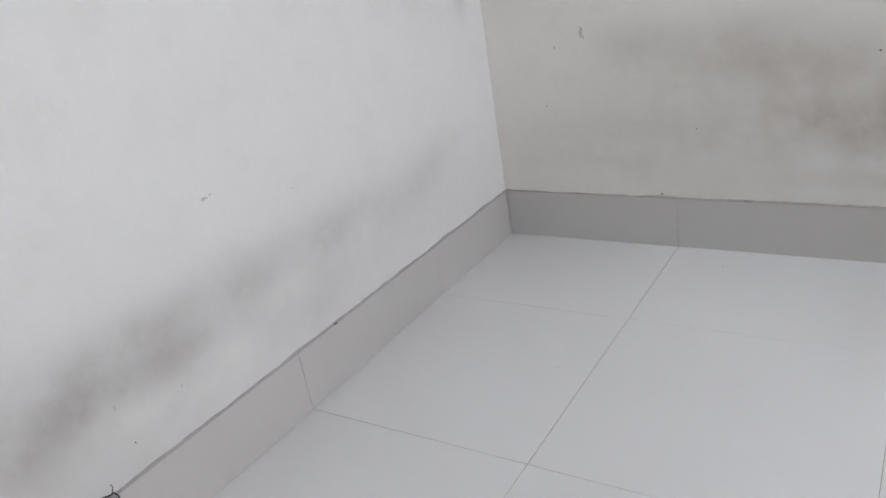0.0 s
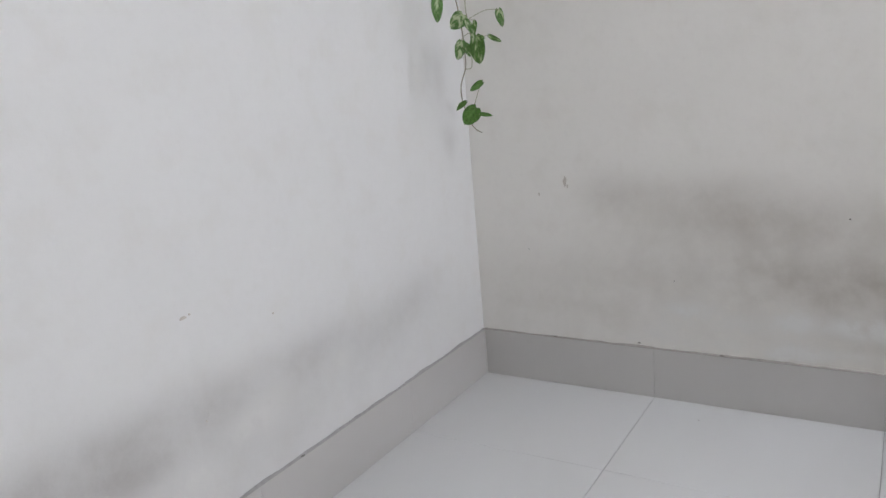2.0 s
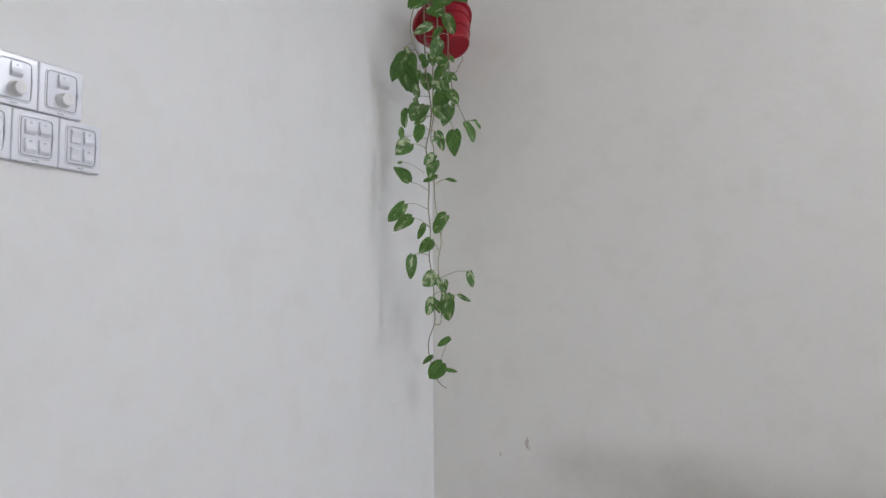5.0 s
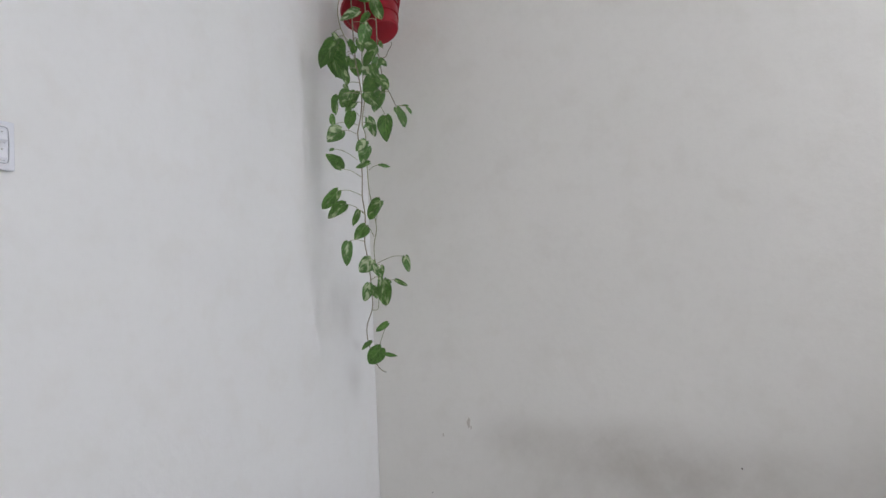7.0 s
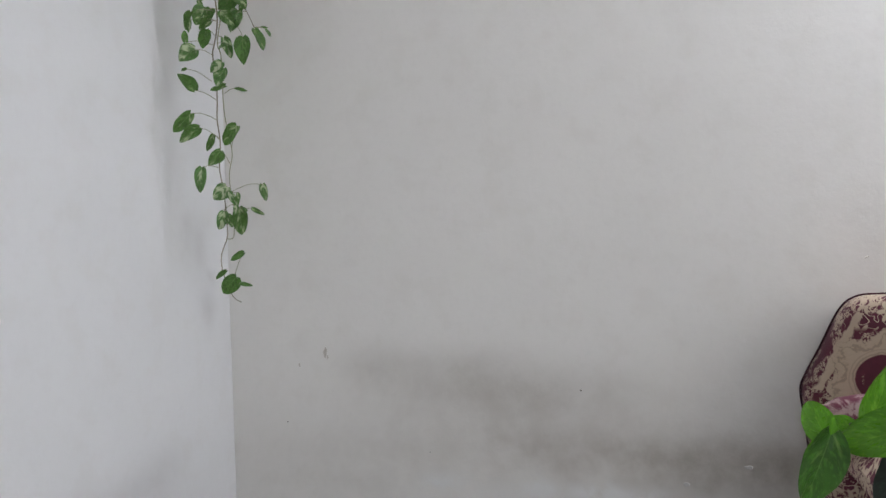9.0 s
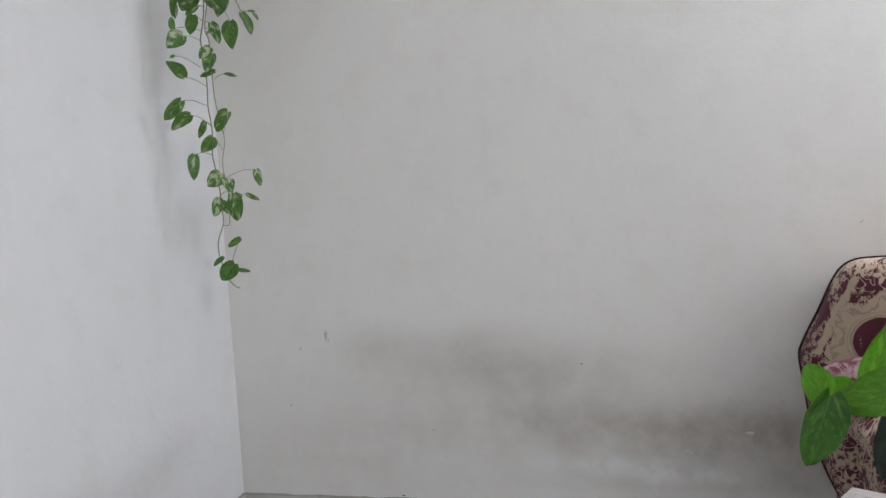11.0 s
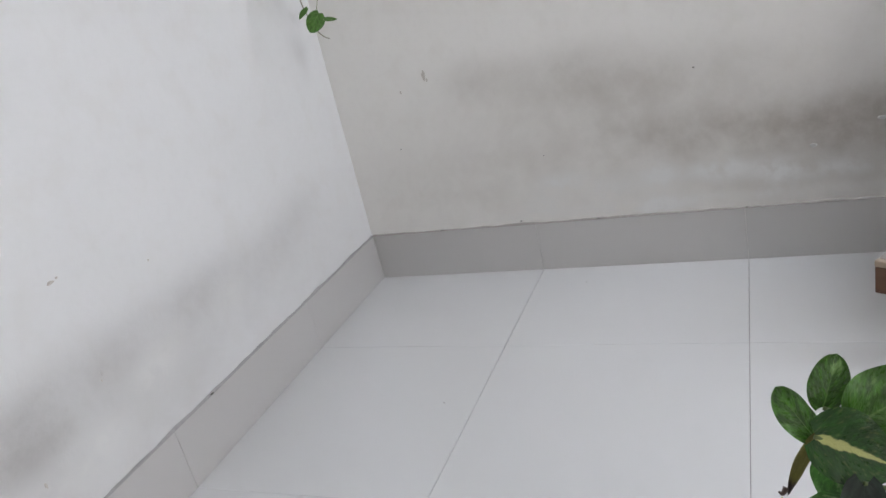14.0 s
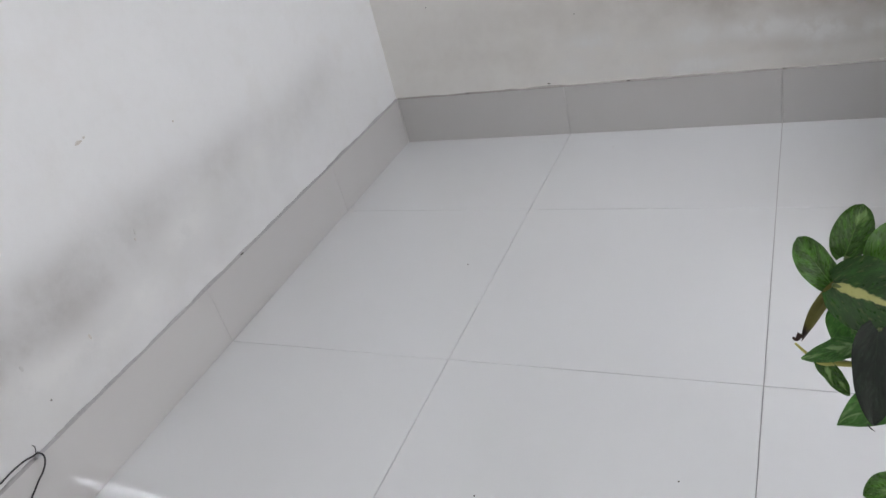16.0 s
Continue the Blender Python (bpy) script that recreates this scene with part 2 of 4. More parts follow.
def leaf_material(name, green, pale, share, gloss=0.34, glow=0.3, rib_width=0.013, mottle=0.55):
    """Pothos leaf: mottled green with pale blotches about the midrib, small pale specks and an uneven pale midrib."""
    m, nt, b = nodes_of(name)
    uv = nt.nodes.new("ShaderNodeTexCoord").outputs["UV"]
    rnd = nt.nodes.new("ShaderNodeObjectInfo").outputs["Random"]
    sep = nt.nodes.new("ShaderNodeSeparateXYZ")
    nt.links.new(uv, sep.inputs[0])
    side = maths(nt, "ABSOLUTE", maths(nt, "SUBTRACT", sep.outputs[1], 0.5))
    slant = maths(nt, "SUBTRACT", sep.outputs[0], maths(nt, "MULTIPLY", side, 0.7))
    com = nt.nodes.new("ShaderNodeCombineXYZ")
    nt.links.new(maths(nt, "MULTIPLY", slant, 3.6), com.inputs[0])
    nt.links.new(maths(nt, "MULTIPLY", sep.outputs[1], 2.3), com.inputs[1])
    nt.links.new(maths(nt, "MULTIPLY", rnd, 37.0), com.inputs[2])
    at = com.outputs[0]
    blotch = noise_at(nt, at, 0.9, 4, 0.5, 0.25)
    cut = maths(nt, "ADD", 0.76 - share * 0.3, maths(nt, "ADD", maths(nt, "MULTIPLY", rnd, 0.10), maths(nt, "MULTIPLY", side, 0.22)))
    patch = maths(nt, "MULTIPLY", maths(nt, "SUBTRACT", blotch, cut), 9.0, clamp=True)
    wide = maths(nt, "MULTIPLY", maths(nt, "SUBTRACT", 1.25, sep.outputs[0]), 2.0 * rib_width)
    rib = maths(nt, "SUBTRACT", maths(nt, "MULTIPLY", noise_at(nt, at, 2.6, 5, 0.7), maths(nt, "MULTIPLY", wide, 1.3)), side)
    rib = maths(nt, "MULTIPLY", rib, 90.0 if rib_width < 0.03 else 45.0, clamp=True)
    speck = ramp(nt, noise_at(nt, at, 5.0, 3, 0.6), 0.56, 0.66)
    patch = maths(nt, "MAXIMUM", patch, maths(nt, "MULTIPLY", speck, 0.22 if rib_width < 0.03 else 0.12))
    vary = mixed(nt, rnd, tuple(c * 0.75 for c in green), tuple(c * 1.25 for c in green))
    vary = mixed(nt, ramp(nt, noise_at(nt, at, 1.5, 4, 0.55), 0.36, 0.62), tuple(c * mottle for c in green), vary)
    vary = mixed(nt, maths(nt, "MULTIPLY", ramp(nt, noise_at(nt, at, 3.2, 4, 0.6), 0.50, 0.66), 0.5), vary, tuple(c * 1.9 for c in green))
    base = mixed(nt, patch, vary, pale)
    base = mixed(nt, maths(nt, "MULTIPLY", rib, 0.45 if rib_width < 0.03 else 1.0), base, pale)
    nt.links.new(base, b.inputs["Base Color"])
    nt.links.new(maths(nt, "ADD", gloss - 0.08, maths(nt, "MULTIPLY", noise_at(nt, at, 6.0, 3), 0.2)), b.inputs["Roughness"])
    b.inputs["Specular IOR Level"].default_value = 0.42
    vein = nt.nodes.new("ShaderNodeTexWave")
    vein.inputs["Scale"].default_value, vein.inputs["Distortion"].default_value = 0.5, 2.5
    nt.links.new(at, vein.inputs["Vector"])
    bump(nt, b, maths(nt, "ADD", maths(nt, "MULTIPLY", vein.outputs["Fac"], 0.10), noise_at(nt, at, 3.0, 5, 0.6)), 0.42, 0.003)
    tr = nt.nodes.new("ShaderNodeBsdfTranslucent")
    nt.links.new(mixed(nt, 0.5, base, tuple(min(1, c * 2.2) for c in green)), tr.inputs["Color"])
    mix = nt.nodes.new("ShaderNodeMixShader")
    mix.inputs[0].default_value = glow
    nt.links.new(b.outputs[0], mix.inputs[1])
    nt.links.new(tr.outputs[0], mix.inputs[2])
    nt.links.new(mix.outputs[0], nt.nodes["Material Output"].inputs["Surface"])
    return m


mat_leaf = leaf_material("pothos_leaf", (0.068, 0.165, 0.029), (0.34, 0.45, 0.20), 0.80)
mat_leaf_flecked = leaf_material("pothos_leaf_flecked", (0.078, 0.182, 0.034), (0.46, 0.55, 0.30), 1.00)
mat_leaf_cream = leaf_material("pothos_leaf_cream", (0.084, 0.195, 0.048), (0.58, 0.64, 0.42), 1.16)
# Darker copy of the leaf green, painted for leaves hanging in shade.
mat_leaf_big_shade = leaf_material("pothos_leaf_half_shade", (0.040, 0.120, 0.010), (0.22, 0.36, 0.12), 0.90, 0.27, 0.15, mottle=0.42)
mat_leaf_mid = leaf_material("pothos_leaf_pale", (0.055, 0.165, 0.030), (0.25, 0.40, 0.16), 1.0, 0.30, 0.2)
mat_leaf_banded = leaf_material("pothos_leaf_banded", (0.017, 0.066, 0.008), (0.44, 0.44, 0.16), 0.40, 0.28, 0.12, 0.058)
# Lit copy of the same leaf: the brighter green stands for light.
mat_leaf_lit = leaf_material("pothos_leaf_lit", (0.074, 0.225, 0.009), (0.19, 0.39, 0.04), 0.70, 0.28, 0.3, mottle=0.78)
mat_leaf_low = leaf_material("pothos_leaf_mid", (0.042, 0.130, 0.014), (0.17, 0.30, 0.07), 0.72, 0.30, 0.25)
# Shaded copy, nearly black, for leaves turned out of the light.
mat_leaf_shaded = leaf_material("pothos_leaf_shaded", (0.014, 0.024, 0.016), (0.02, 0.04, 0.02), 0.2, 0.42, 0.05)
mat_stem = simple("vine_stem", (0.30, 0.30, 0.18), 0.55, 0, 60, 0.3, 0.2)
mat_stem_green = simple("green_stem", (0.10, 0.14, 0.045), 0.5, 0, 60, 0.3, 0.2)
mat_stem_brown = simple("vine_stem_brown", (0.25, 0.225, 0.16), 0.65, 0, 60, 0.3, 0.2)
mat_sheath = simple("yellow_leaf_sheath", (0.42, 0.40, 0.10), 0.5, 0, 60, 0.3, 0.2)
mat_dry_tip = simple("shrivelled_leaf", (0.045, 0.026, 0.020), 0.8, 0, 200, 0.4, 0.8)
mat_dry_stub = simple("olive_leaf", (0.14, 0.15, 0.03), 0.5, 0, 60, 0.3, 0.3)
mat_dry, _nt, _b = nodes_of("dry_leaf")
_uv = _nt.nodes.new("ShaderNodeTexCoord").outputs["UV"]
_sep = _nt.nodes.new("ShaderNodeSeparateXYZ")
_nt.links.new(_uv, _sep.inputs[0])
_n = noise_at(_nt, _uv, 7.0, 5, 0.65)
_c = mixed(_nt, _n, (0.10, 0.095, 0.020), (0.25, 0.22, 0.055))
_c = mixed(_nt, ramp(_nt, maths(_nt, "ADD", _sep.outputs[0], maths(_nt, "MULTIPLY", _n, 0.25)), 0.80, 0.98), _c, (0.035, 0.018, 0.014))
_nt.links.new(_c, _b.inputs["Base Color"])
_b.inputs["Roughness"].default_value = 0.55
bump(_nt, _b, noise_at(_nt, _uv, 14.0, 4), 0.5, 0.002)


def fabric(name, ox, oz):
    """Woven damask: maroon ground with beige florets, scrolls along the top, a leafy edge band and one oval medallion at (ox, oz)."""
    m, nt, b = nodes_of(name)
    pos = nt.nodes.new("ShaderNodeNewGeometry").outputs["Position"]
    sep = nt.nodes.new("ShaderNodeSeparateXYZ")
    nt.links.new(pos, sep.inputs[0])
    px, pz = sep.outputs[0], sep.outputs[2]
    flat = nt.nodes.new("ShaderNodeCombineXYZ")
    nt.links.new(maths(nt, "SUBTRACT", px, maths(nt, "MULTIPLY", sep.outputs[1], 0.7)), flat.inputs[0])
    nt.links.new(pz, flat.inputs[1])
    cloth = flat.outputs[0]
    wob = maths(nt, "MULTIPLY", maths(nt, "SUBTRACT", noise_at(nt, cloth, 30, 4), 0.5), 0.022)

    def florets(scale, size, petals, keep):
        v = node(nt, "ShaderNodeTexVoronoi", Scale=scale)
        v.voronoi_dimensions = "2D"
        nt.links.new(cloth, v.inputs["Vector"])
        d = nt.nodes.new("ShaderNodeVectorMath")
        d.operation = "SUBTRACT"
        nt.links.new(cloth, d.inputs[0])
        nt.links.new(v.outputs["Position"], d.inputs[1])
        ds = nt.nodes.new("ShaderNodeSeparateXYZ")
        nt.links.new(d.outputs[0], ds.inputs[0])
        a = maths(nt, "ARCTAN2", ds.outputs[1], ds.outputs[0])
        cs = nt.nodes.new("ShaderNodeSeparateXYZ")
        nt.links.new(v.outputs["Color"], cs.inputs[0])
        wave = maths(nt, "COSINE", maths(nt, "ADD", maths(nt, "MULTIPLY", a, petals), maths(nt, "MULTIPLY", cs.outputs[1], 6.0)))
        edge = maths(nt, "ADD", size * 0.72, maths(nt, "MULTIPLY", wave, size * 0.30))
        shape = maths(nt, "MULTIPLY", maths(nt, "SUBTRACT", edge, v.outputs["Distance"]), 16.0, clamp=True)
        heart = maths(nt, "MULTIPLY", maths(nt, "SUBTRACT", v.outputs["Distance"], size * 0.16), 16.0, clamp=True)
        return maths(nt, "MULTIPLY", maths(nt, "MULTIPLY", shape, heart), maths(nt, "GREATER_THAN", cs.outputs[0], keep))

    dx = maths(nt, "DIVIDE", maths(nt, "SUBTRACT", maths(nt, "ADD", px, maths(nt, "MULTIPLY", wob, 0.3)), ox), 1.05)
    dz = maths(nt, "SUBTRACT", maths(nt, "ADD", pz, maths(nt, "MULTIPLY", wob, 0.3)), oz)
    rad = maths(nt, "SQRT", maths(nt, "ADD", maths(nt, "MULTIPLY", dx, dx), maths(nt, "MULTIPLY", dz, dz)))
    ang = maths(nt, "ARCTAN2", dz, dx)
    rad = maths(nt, "ADD", rad, maths(nt, "MULTIPLY", maths(nt, "MULTIPLY", maths(nt, "SUBTRACT", noise_at(nt, cloth, 130, 3), 0.5), 0.03), ramp(nt, rad, 0.065, 0.085)))
    scallop = maths(nt, "MULTIPLY", maths(nt, "ABSOLUTE", maths(nt, "SINE", maths(nt, "ADD", maths(nt, "MULTIPLY", ang, 3.0), 0.5))), 0.024)
    scallop = maths(nt, "ADD", scallop, maths(nt, "MULTIPLY", maths(nt, "ABSOLUTE", maths(nt, "SINE", maths(nt, "MULTIPLY", ang, 11.0))), 0.006))
    outer = maths(nt, "MULTIPLY", maths(nt, "SUBTRACT", maths(nt, "ADD", 0.084, scallop), rad), 400.0, clamp=True)
    inner = maths(nt, "MULTIPLY", maths(nt, "SUBTRACT", 0.056, rad), 400.0, clamp=True)
    ring = maths(nt, "SUBTRACT", outer, inner, clamp=True)
    # leafy band that follows the slanting edge of the backrest
    gap = maths(nt, "SUBTRACT", maths(nt, "ADD", px, maths(nt, "MULTIPLY", pz, -0.49)), 1.2870)
    gap = maths(nt, "ADD", gap, maths(nt, "MULTIPLY", wob, 1.2))
    band = maths(nt, "MULTIPLY", maths(nt, "SUBTRACT", 0.0095, maths(nt, "ABSOLUTE", maths(nt, "SUBTRACT", gap, 0.004))), 300.0, clamp=True)
    band = maths(nt, "MULTIPLY", band, maths(nt, "MULTIPLY", maths(nt, "GREATER_THAN", pz, 0.645), maths(nt, "LESS_THAN", pz, 0.815)))
    top = ramp(nt, maths(nt, "ADD", pz, wob), 0.775, 0.79)
    low = ramp(nt, maths(nt, "ADD", pz, wob), 0.60, 0.56)
    curl = ramp(nt, maths(nt, "ABSOLUTE", maths(nt, "SUBTRACT", noise_at(nt, cloth, 30, 0, 0.5, 1.6), 0.5)), 0.040, 0.030)
    bunch = ramp(nt, noise_at(nt, cloth, 17.0, 2), 0.45, 0.51)
    field = maths(nt, "MAXIMUM", maths(nt, "GREATER_THAN", rad, 0.06), maths(nt, "MULTIPLY", maths(nt, "LESS_THAN", rad, 0.042), maths(nt, "LESS_THAN", dz, 0.012)))
    bunch = maths(nt, "MULTIPLY", bunch, field)
    sprig = maths(nt, "MAXIMUM", florets(60.0, 0.50, 5.0, 0.15), florets(130.0, 0.55, 4.0, 0.3))
    motif = maths(nt, "MAXIMUM", maths(nt, "MULTIPLY", sprig, bunch), maths(nt, "MULTIPLY", maths(nt, "MAXIMUM", top, low), maths(nt, "MAXIMUM", curl, florets(17.0, 0.44, 6.0, 0.2))))
    motif = maths(nt, "MAXIMUM", motif, band)
    shell = maths(nt, "SUBTRACT", rad, maths(nt, "MULTIPLY", scallop, ramp(nt, rad, 0.06, 0.10)))
    grain = maths(nt, "SINE", maths(nt, "ADD", maths(nt, "MULTIPLY", shell, 520.0), maths(nt, "MULTIPLY", noise_at(nt, cloth, 40, 3), 5.0)))
    lines = maths(nt, "MULTIPLY", ramp(nt, grain, 0.2, 1.0), maths(nt, "MULTIPLY", ring, 0.50))
    rimline = maths(nt, "MULTIPLY", maths(nt, "SUBTRACT", 0.0022, maths(nt, "ABSOLUTE", maths(nt, "SUBTRACT", rad, 0.066))), 500.0, clamp=True)
    lines = maths(nt, "ADD", lines, maths(nt, "MULTIPLY", rimline, 0.35))
    lines = maths(nt, "ADD", lines, maths(nt, "MULTIPLY", noise_at(nt, cloth, 90, 4, 0.7), 0.3))
    beige = mixed(nt, lines, (0.42, 0.325, 0.24), (0.19, 0.145, 0.11))
    maroon = mixed(nt, noise_at(nt, pos, 60, 3), (0.045, 0.004, 0.012), (0.095, 0.010, 0.027))
    base = mixed(nt, maths(nt, "MAXIMUM", motif, ring), maroon, beige)
    nt.links.new(base, b.inputs["Base Color"])
    b.inputs["Roughness"].default_value = 0.85
    weave = node(nt, "ShaderNodeTexNoise", Scale=420.0, Detail=2.0)
    nt.links.new(pos, weave.inputs["Vector"])
    bump(nt, b, maths(nt, "ADD", weave.outputs["Fac"], maths(nt, "MULTIPLY", maths(nt, "MAXIMUM", motif, ring), 0.8)), 0.4, 0.0015)
    return m


mat_fabric = fabric("damask_fabric", 1.735, 0.672)
mat_cushion, _nt, _b = nodes_of("faded_cushion")
_p = _nt.nodes.new("ShaderNodeNewGeometry").outputs["Position"]
_m = ramp(_nt, noise_at(_nt, _p, 18.0, 4, 0.6, 1.0), 0.47, 0.58)
_c = mixed(_nt, noise_at(_nt, _p, 60.0, 4), (0.22, 0.14, 0.14), (0.36, 0.26, 0.25))
_c = mixed(_nt, _m, (0.11, 0.022, 0.040), _c)
_nt.links.new(_c, _b.inputs["Base Color"])
_b.inputs["Roughness"].default_value = 0.9
bump(_nt, _b, noise_at(_nt, _p, 200.0, 3), 0.3, 0.001)
mat_edge_shade = simple("maroon_edge_shade", (0.045, 0.008, 0.016), 0.85, 0, 60, 0.3, 0.3)
mat_wood_dark = simple("dark_wood", (0.075, 0.035, 0.018), 0.45, 0, 18, 0.35, 0.2)


def wood(name, light, dark, stretch):
    m, nt, b = nodes_of(name)
    co = nt.nodes.new("ShaderNodeTexCoord").outputs["Object"]
    mp = nt.nodes.new("ShaderNodeMapping")
    mp.inputs["Scale"].default_value = stretch
    nt.links.new(co, mp.inputs[0])
    grain = noise_at(nt, mp.outputs[0], 1.0, 6, 0.65, 0.6)
    fine = noise_at(nt, mp.outputs[0], 4.0, 4, 0.7)
    base = mixed(nt, ramp(nt, grain, 0.3, 0.72), dark, light)
    base = mixed(nt, maths(nt, "MULTIPLY", fine, 0.3), base, tuple(c * 0.75 for c in dark))
    nt.links.new(base, b.inputs["Base Color"])
    b.inputs["Roughness"].default_value = 0.38
    bump(nt, b, fine, 0.12, 0.001)
    return m


mat_top = wood("whitewashed_wood", (0.43, 0.395, 0.38), (0.33, 0.30, 0.287), (9, 70, 9))
mat_top_side = wood("whitewashed_wood_crosswise", (0.43, 0.395, 0.38), (0.33, 0.30, 0.287), (70, 9, 9))
mat_apron = wood("brown_wood", (0.15, 0.068, 0.032), (0.085, 0.036, 0.018), (5, 60, 60))
mat_lip = wood("pale_wood_edge", (0.50, 0.40, 0.31), (0.36, 0.28, 0.21), (5, 60, 60))


# ---- mesh helpers ----
def part(name, bm, material, parent=None, label="", smooth=False):
    me = bpy.data.meshes.new(name)
    bmesh.ops.recalc_face_normals(bm, faces=bm.faces)
    bm.to_mesh(me)
    bm.free()
    me.materials.append(material)
    if smooth:
        for p in me.polygons:
            p.use_smooth = True
    ob = new(name, me)
    if parent is not None:
        ob.parent = parent
    if label:
        tagged(ob, label)
    return ob


def thing(name, label, category, at=None, group="", kind=""):
    ob = new(name)
    ob.empty_display_size = 0.05
    if at is not None:
        ob.matrix_world = at
    return tagged(ob, label, category, group, kind)


def box(x0, x1, y0, y1, z0, z1, bevel=0.0, seg=2, bm=None):
    bm = bm or bmesh.new()
    made = bmesh.ops.create_cube(bm, size=1.0, matrix=Matrix.LocRotScale(((x0 + x1) / 2, (y0 + y1) / 2, (z0 + z1) / 2), None, (abs(x1 - x0), abs(y1 - y0), abs(z1 - z0))))
    if bevel:
        edges = {e for v in made["verts"] for e in v.link_edges}
        bmesh.ops.bevel(bm, geom=list(edges), offset=bevel, segments=seg, profile=0.6, affect="EDGES")
    return bm


def lathe(profile, seg=32, bm=None):
    """A solid of revolution about z; profile: (radius, height) from the outside bottom round to the inside."""
    bm = bm or bmesh.new()
    rings = []
    for r, z in profile:
        if r < 1e-5:
            rings.append([bm.verts.new((0, 0, z))])
        else:
            rings.append([bm.verts.new((r * math.cos(2 * math.pi * i / seg), r * math.sin(2 * math.pi * i / seg), z)) for i in range(seg)])
    for a, b in zip(rings, rings[1:]):
        for i in range(seg):
            j = (i + 1) % seg
            if len(a) == 1 and len(b) == 1:
                continue
            if len(a) == 1:
                bm.faces.new((a[0], b[i], b[j]))
            elif len(b) == 1:
                bm.faces.new((a[i], a[j], b[0]))
            else:
                bm.faces.new((a[i], a[j], b[j], b[i]))
    return bm


def smooth_path(points, steps=6):
    pts = [Vector(p) for p in points]
    out = []
    for i in range(len(pts) - 1):
        p0, p1, p2, p3 = pts[max(i - 1, 0)], pts[i], pts[i + 1], pts[min(i + 2, len(pts) - 1)]
        for k in range(steps):
            t = k / steps
            out.append(0.5 * (2 * p1 + (p2 - p0) * t + (2 * p0 - 5 * p1 + 4 * p2 - p3) * t * t + (3 * p1 - p0 - 3 * p2 + p3) * t ** 3))
    return out + [pts[-1]]


def tube(points, r0, r1=None, seg=7, bm=None):
    bm = bm or bmesh.new()
    r1 = r0 if r1 is None else r1
    pts = [Vector(p) for p in points]
    rings = []
    side = None
    for i, p in enumerate(pts):
        d = (pts[min(i + 1, len(pts) - 1)] - pts[max(i - 1, 0)]).normalized()
        if side is None:
            side = d.cross(Vector((0.3, 0.9, 0.2))).normalized()
        side = (side - d * side.dot(d)).normalized()
        up = d.cross(side)
        r = r0 + (r1 - r0) * i / max(1, len(pts) - 1)
        rings.append([bm.verts.new(p + r * (math.cos(a) * side + math.sin(a) * up)) for a in (2 * math.pi * k / seg for k in range(seg))])
    for a, b in zip(rings, rings[1:]):
        for i in range(seg):
            bm.faces.new((a[i], a[(i + 1) % seg], b[(i + 1) % seg], b[i]))
    bm.faces.new(rings[0][::-1])
    bm.faces.new(rings[-1])
    return bm


def leaf_mesh(name, width, fold, droop, wave, material, rows=10, cols=9, seed=0, notch=0.11, blunt=0.80):
    """A heart-shaped leaf of length 1 along x, with lobes at its base, folded along the midrib."""
    bm = bmesh.new()
    uv = bm.loops.layers.uv.new("UVMap")
    r = random.Random(seed)
    lean, bend, ph = r.uniform(-0.10, 0.10), r.uniform(-0.07, 0.07), r.uniform(0, 6.28)
    lumps = r.uniform(0.02, 0.05)
    top = 0.45 / (0.45 + blunt)
    peak = top ** 0.45 * (1 - top) ** blunt
    grid = []
    for i in range(rows + 1):
        u = 0.015 + 0.985 * i / rows
        hw = width * 0.5 * (u ** 0.45) * ((1 - u) ** blunt + 0.012) / peak
        row = []
        for j in range(cols):
            v = -1 + 2 * j / (cols - 1)
            x = u - notch * abs(v) ** 1.4 * (1 - u) ** 3
            z = fold * abs(v) ** 1.3 * hw - droop * u * u + 2.0 * wave * math.sin(7 * u + 2.2 * v + ph) * abs(v)
            z += 0.6 * wave * math.sin(17 * u + ph) * v * v
            y = v * hw * (1 + lean * (1 if v > 0 else -1)) * (1 + lumps * math.sin(5 * u + ph + (2 if v > 0 else 0))) + bend * u * u
            row.append((bm.verts.new((x, y, z)), (u, (v + 1) / 2)))
        grid.append(row)
    for i in range(rows):
        for j in range(cols - 1):
            quad = (grid[i][j], grid[i + 1][j], grid[i + 1][j + 1], grid[i][j + 1])
            f = bm.faces.new([q[0] for q in quad])
            for loop, q in zip(f.loops, quad):
                loop[uv].uv = q[1]
    me = bpy.data.meshes.new(name)
    bm.to_mesh(me)
    bm.free()
    me.materials.append(material)
    for p in me.polygons:
        p.use_smooth = True
    return me


def leaf_pose(base, tip, face, size=None):
    """A pose with x from base to tip and z turned to the side that the leaf's face looks to."""
    base, tip = Vector(base), Vector(tip)
    x = (tip - base).normalized()
    f = Vector(face)
    z = (f - x * f.dot(x)).normalized()
    y = z.cross(x)
    s = size or (tip - base).length
    m = Matrix((x, y, z)).transposed().to_4x4()
    return Matrix.Translation(base) @ m @ Matrix.Diagonal((s, s, s, 1))


# ---- structure ----
def wall_slab(name, bm, mat, label):
    return tagged(part(name, bm, mat), label, "wall", kind="structure")


W = 0.006   # the plaster stands this far behind the skirting's face
wall_back = wall_slab("wall_north", box(-0.2, ROOM_X + 0.2, W, 0.2, -0.1, ROOM_Z + 0.1), mat_wall_back, "white plastered wall with grey damp stains, some painted shade and flaking paint")
wall_left = wall_slab("wall_west", box(-0.2, -W, ROOM_Y - 0.2, W - 0.001, -0.1, ROOM_Z + 0.1), mat_wall_left, "white plastered wall with grey damp stains above the skirting and painted plant shadow")
y0, y1, z0, z1 = ADDED_WINDOW
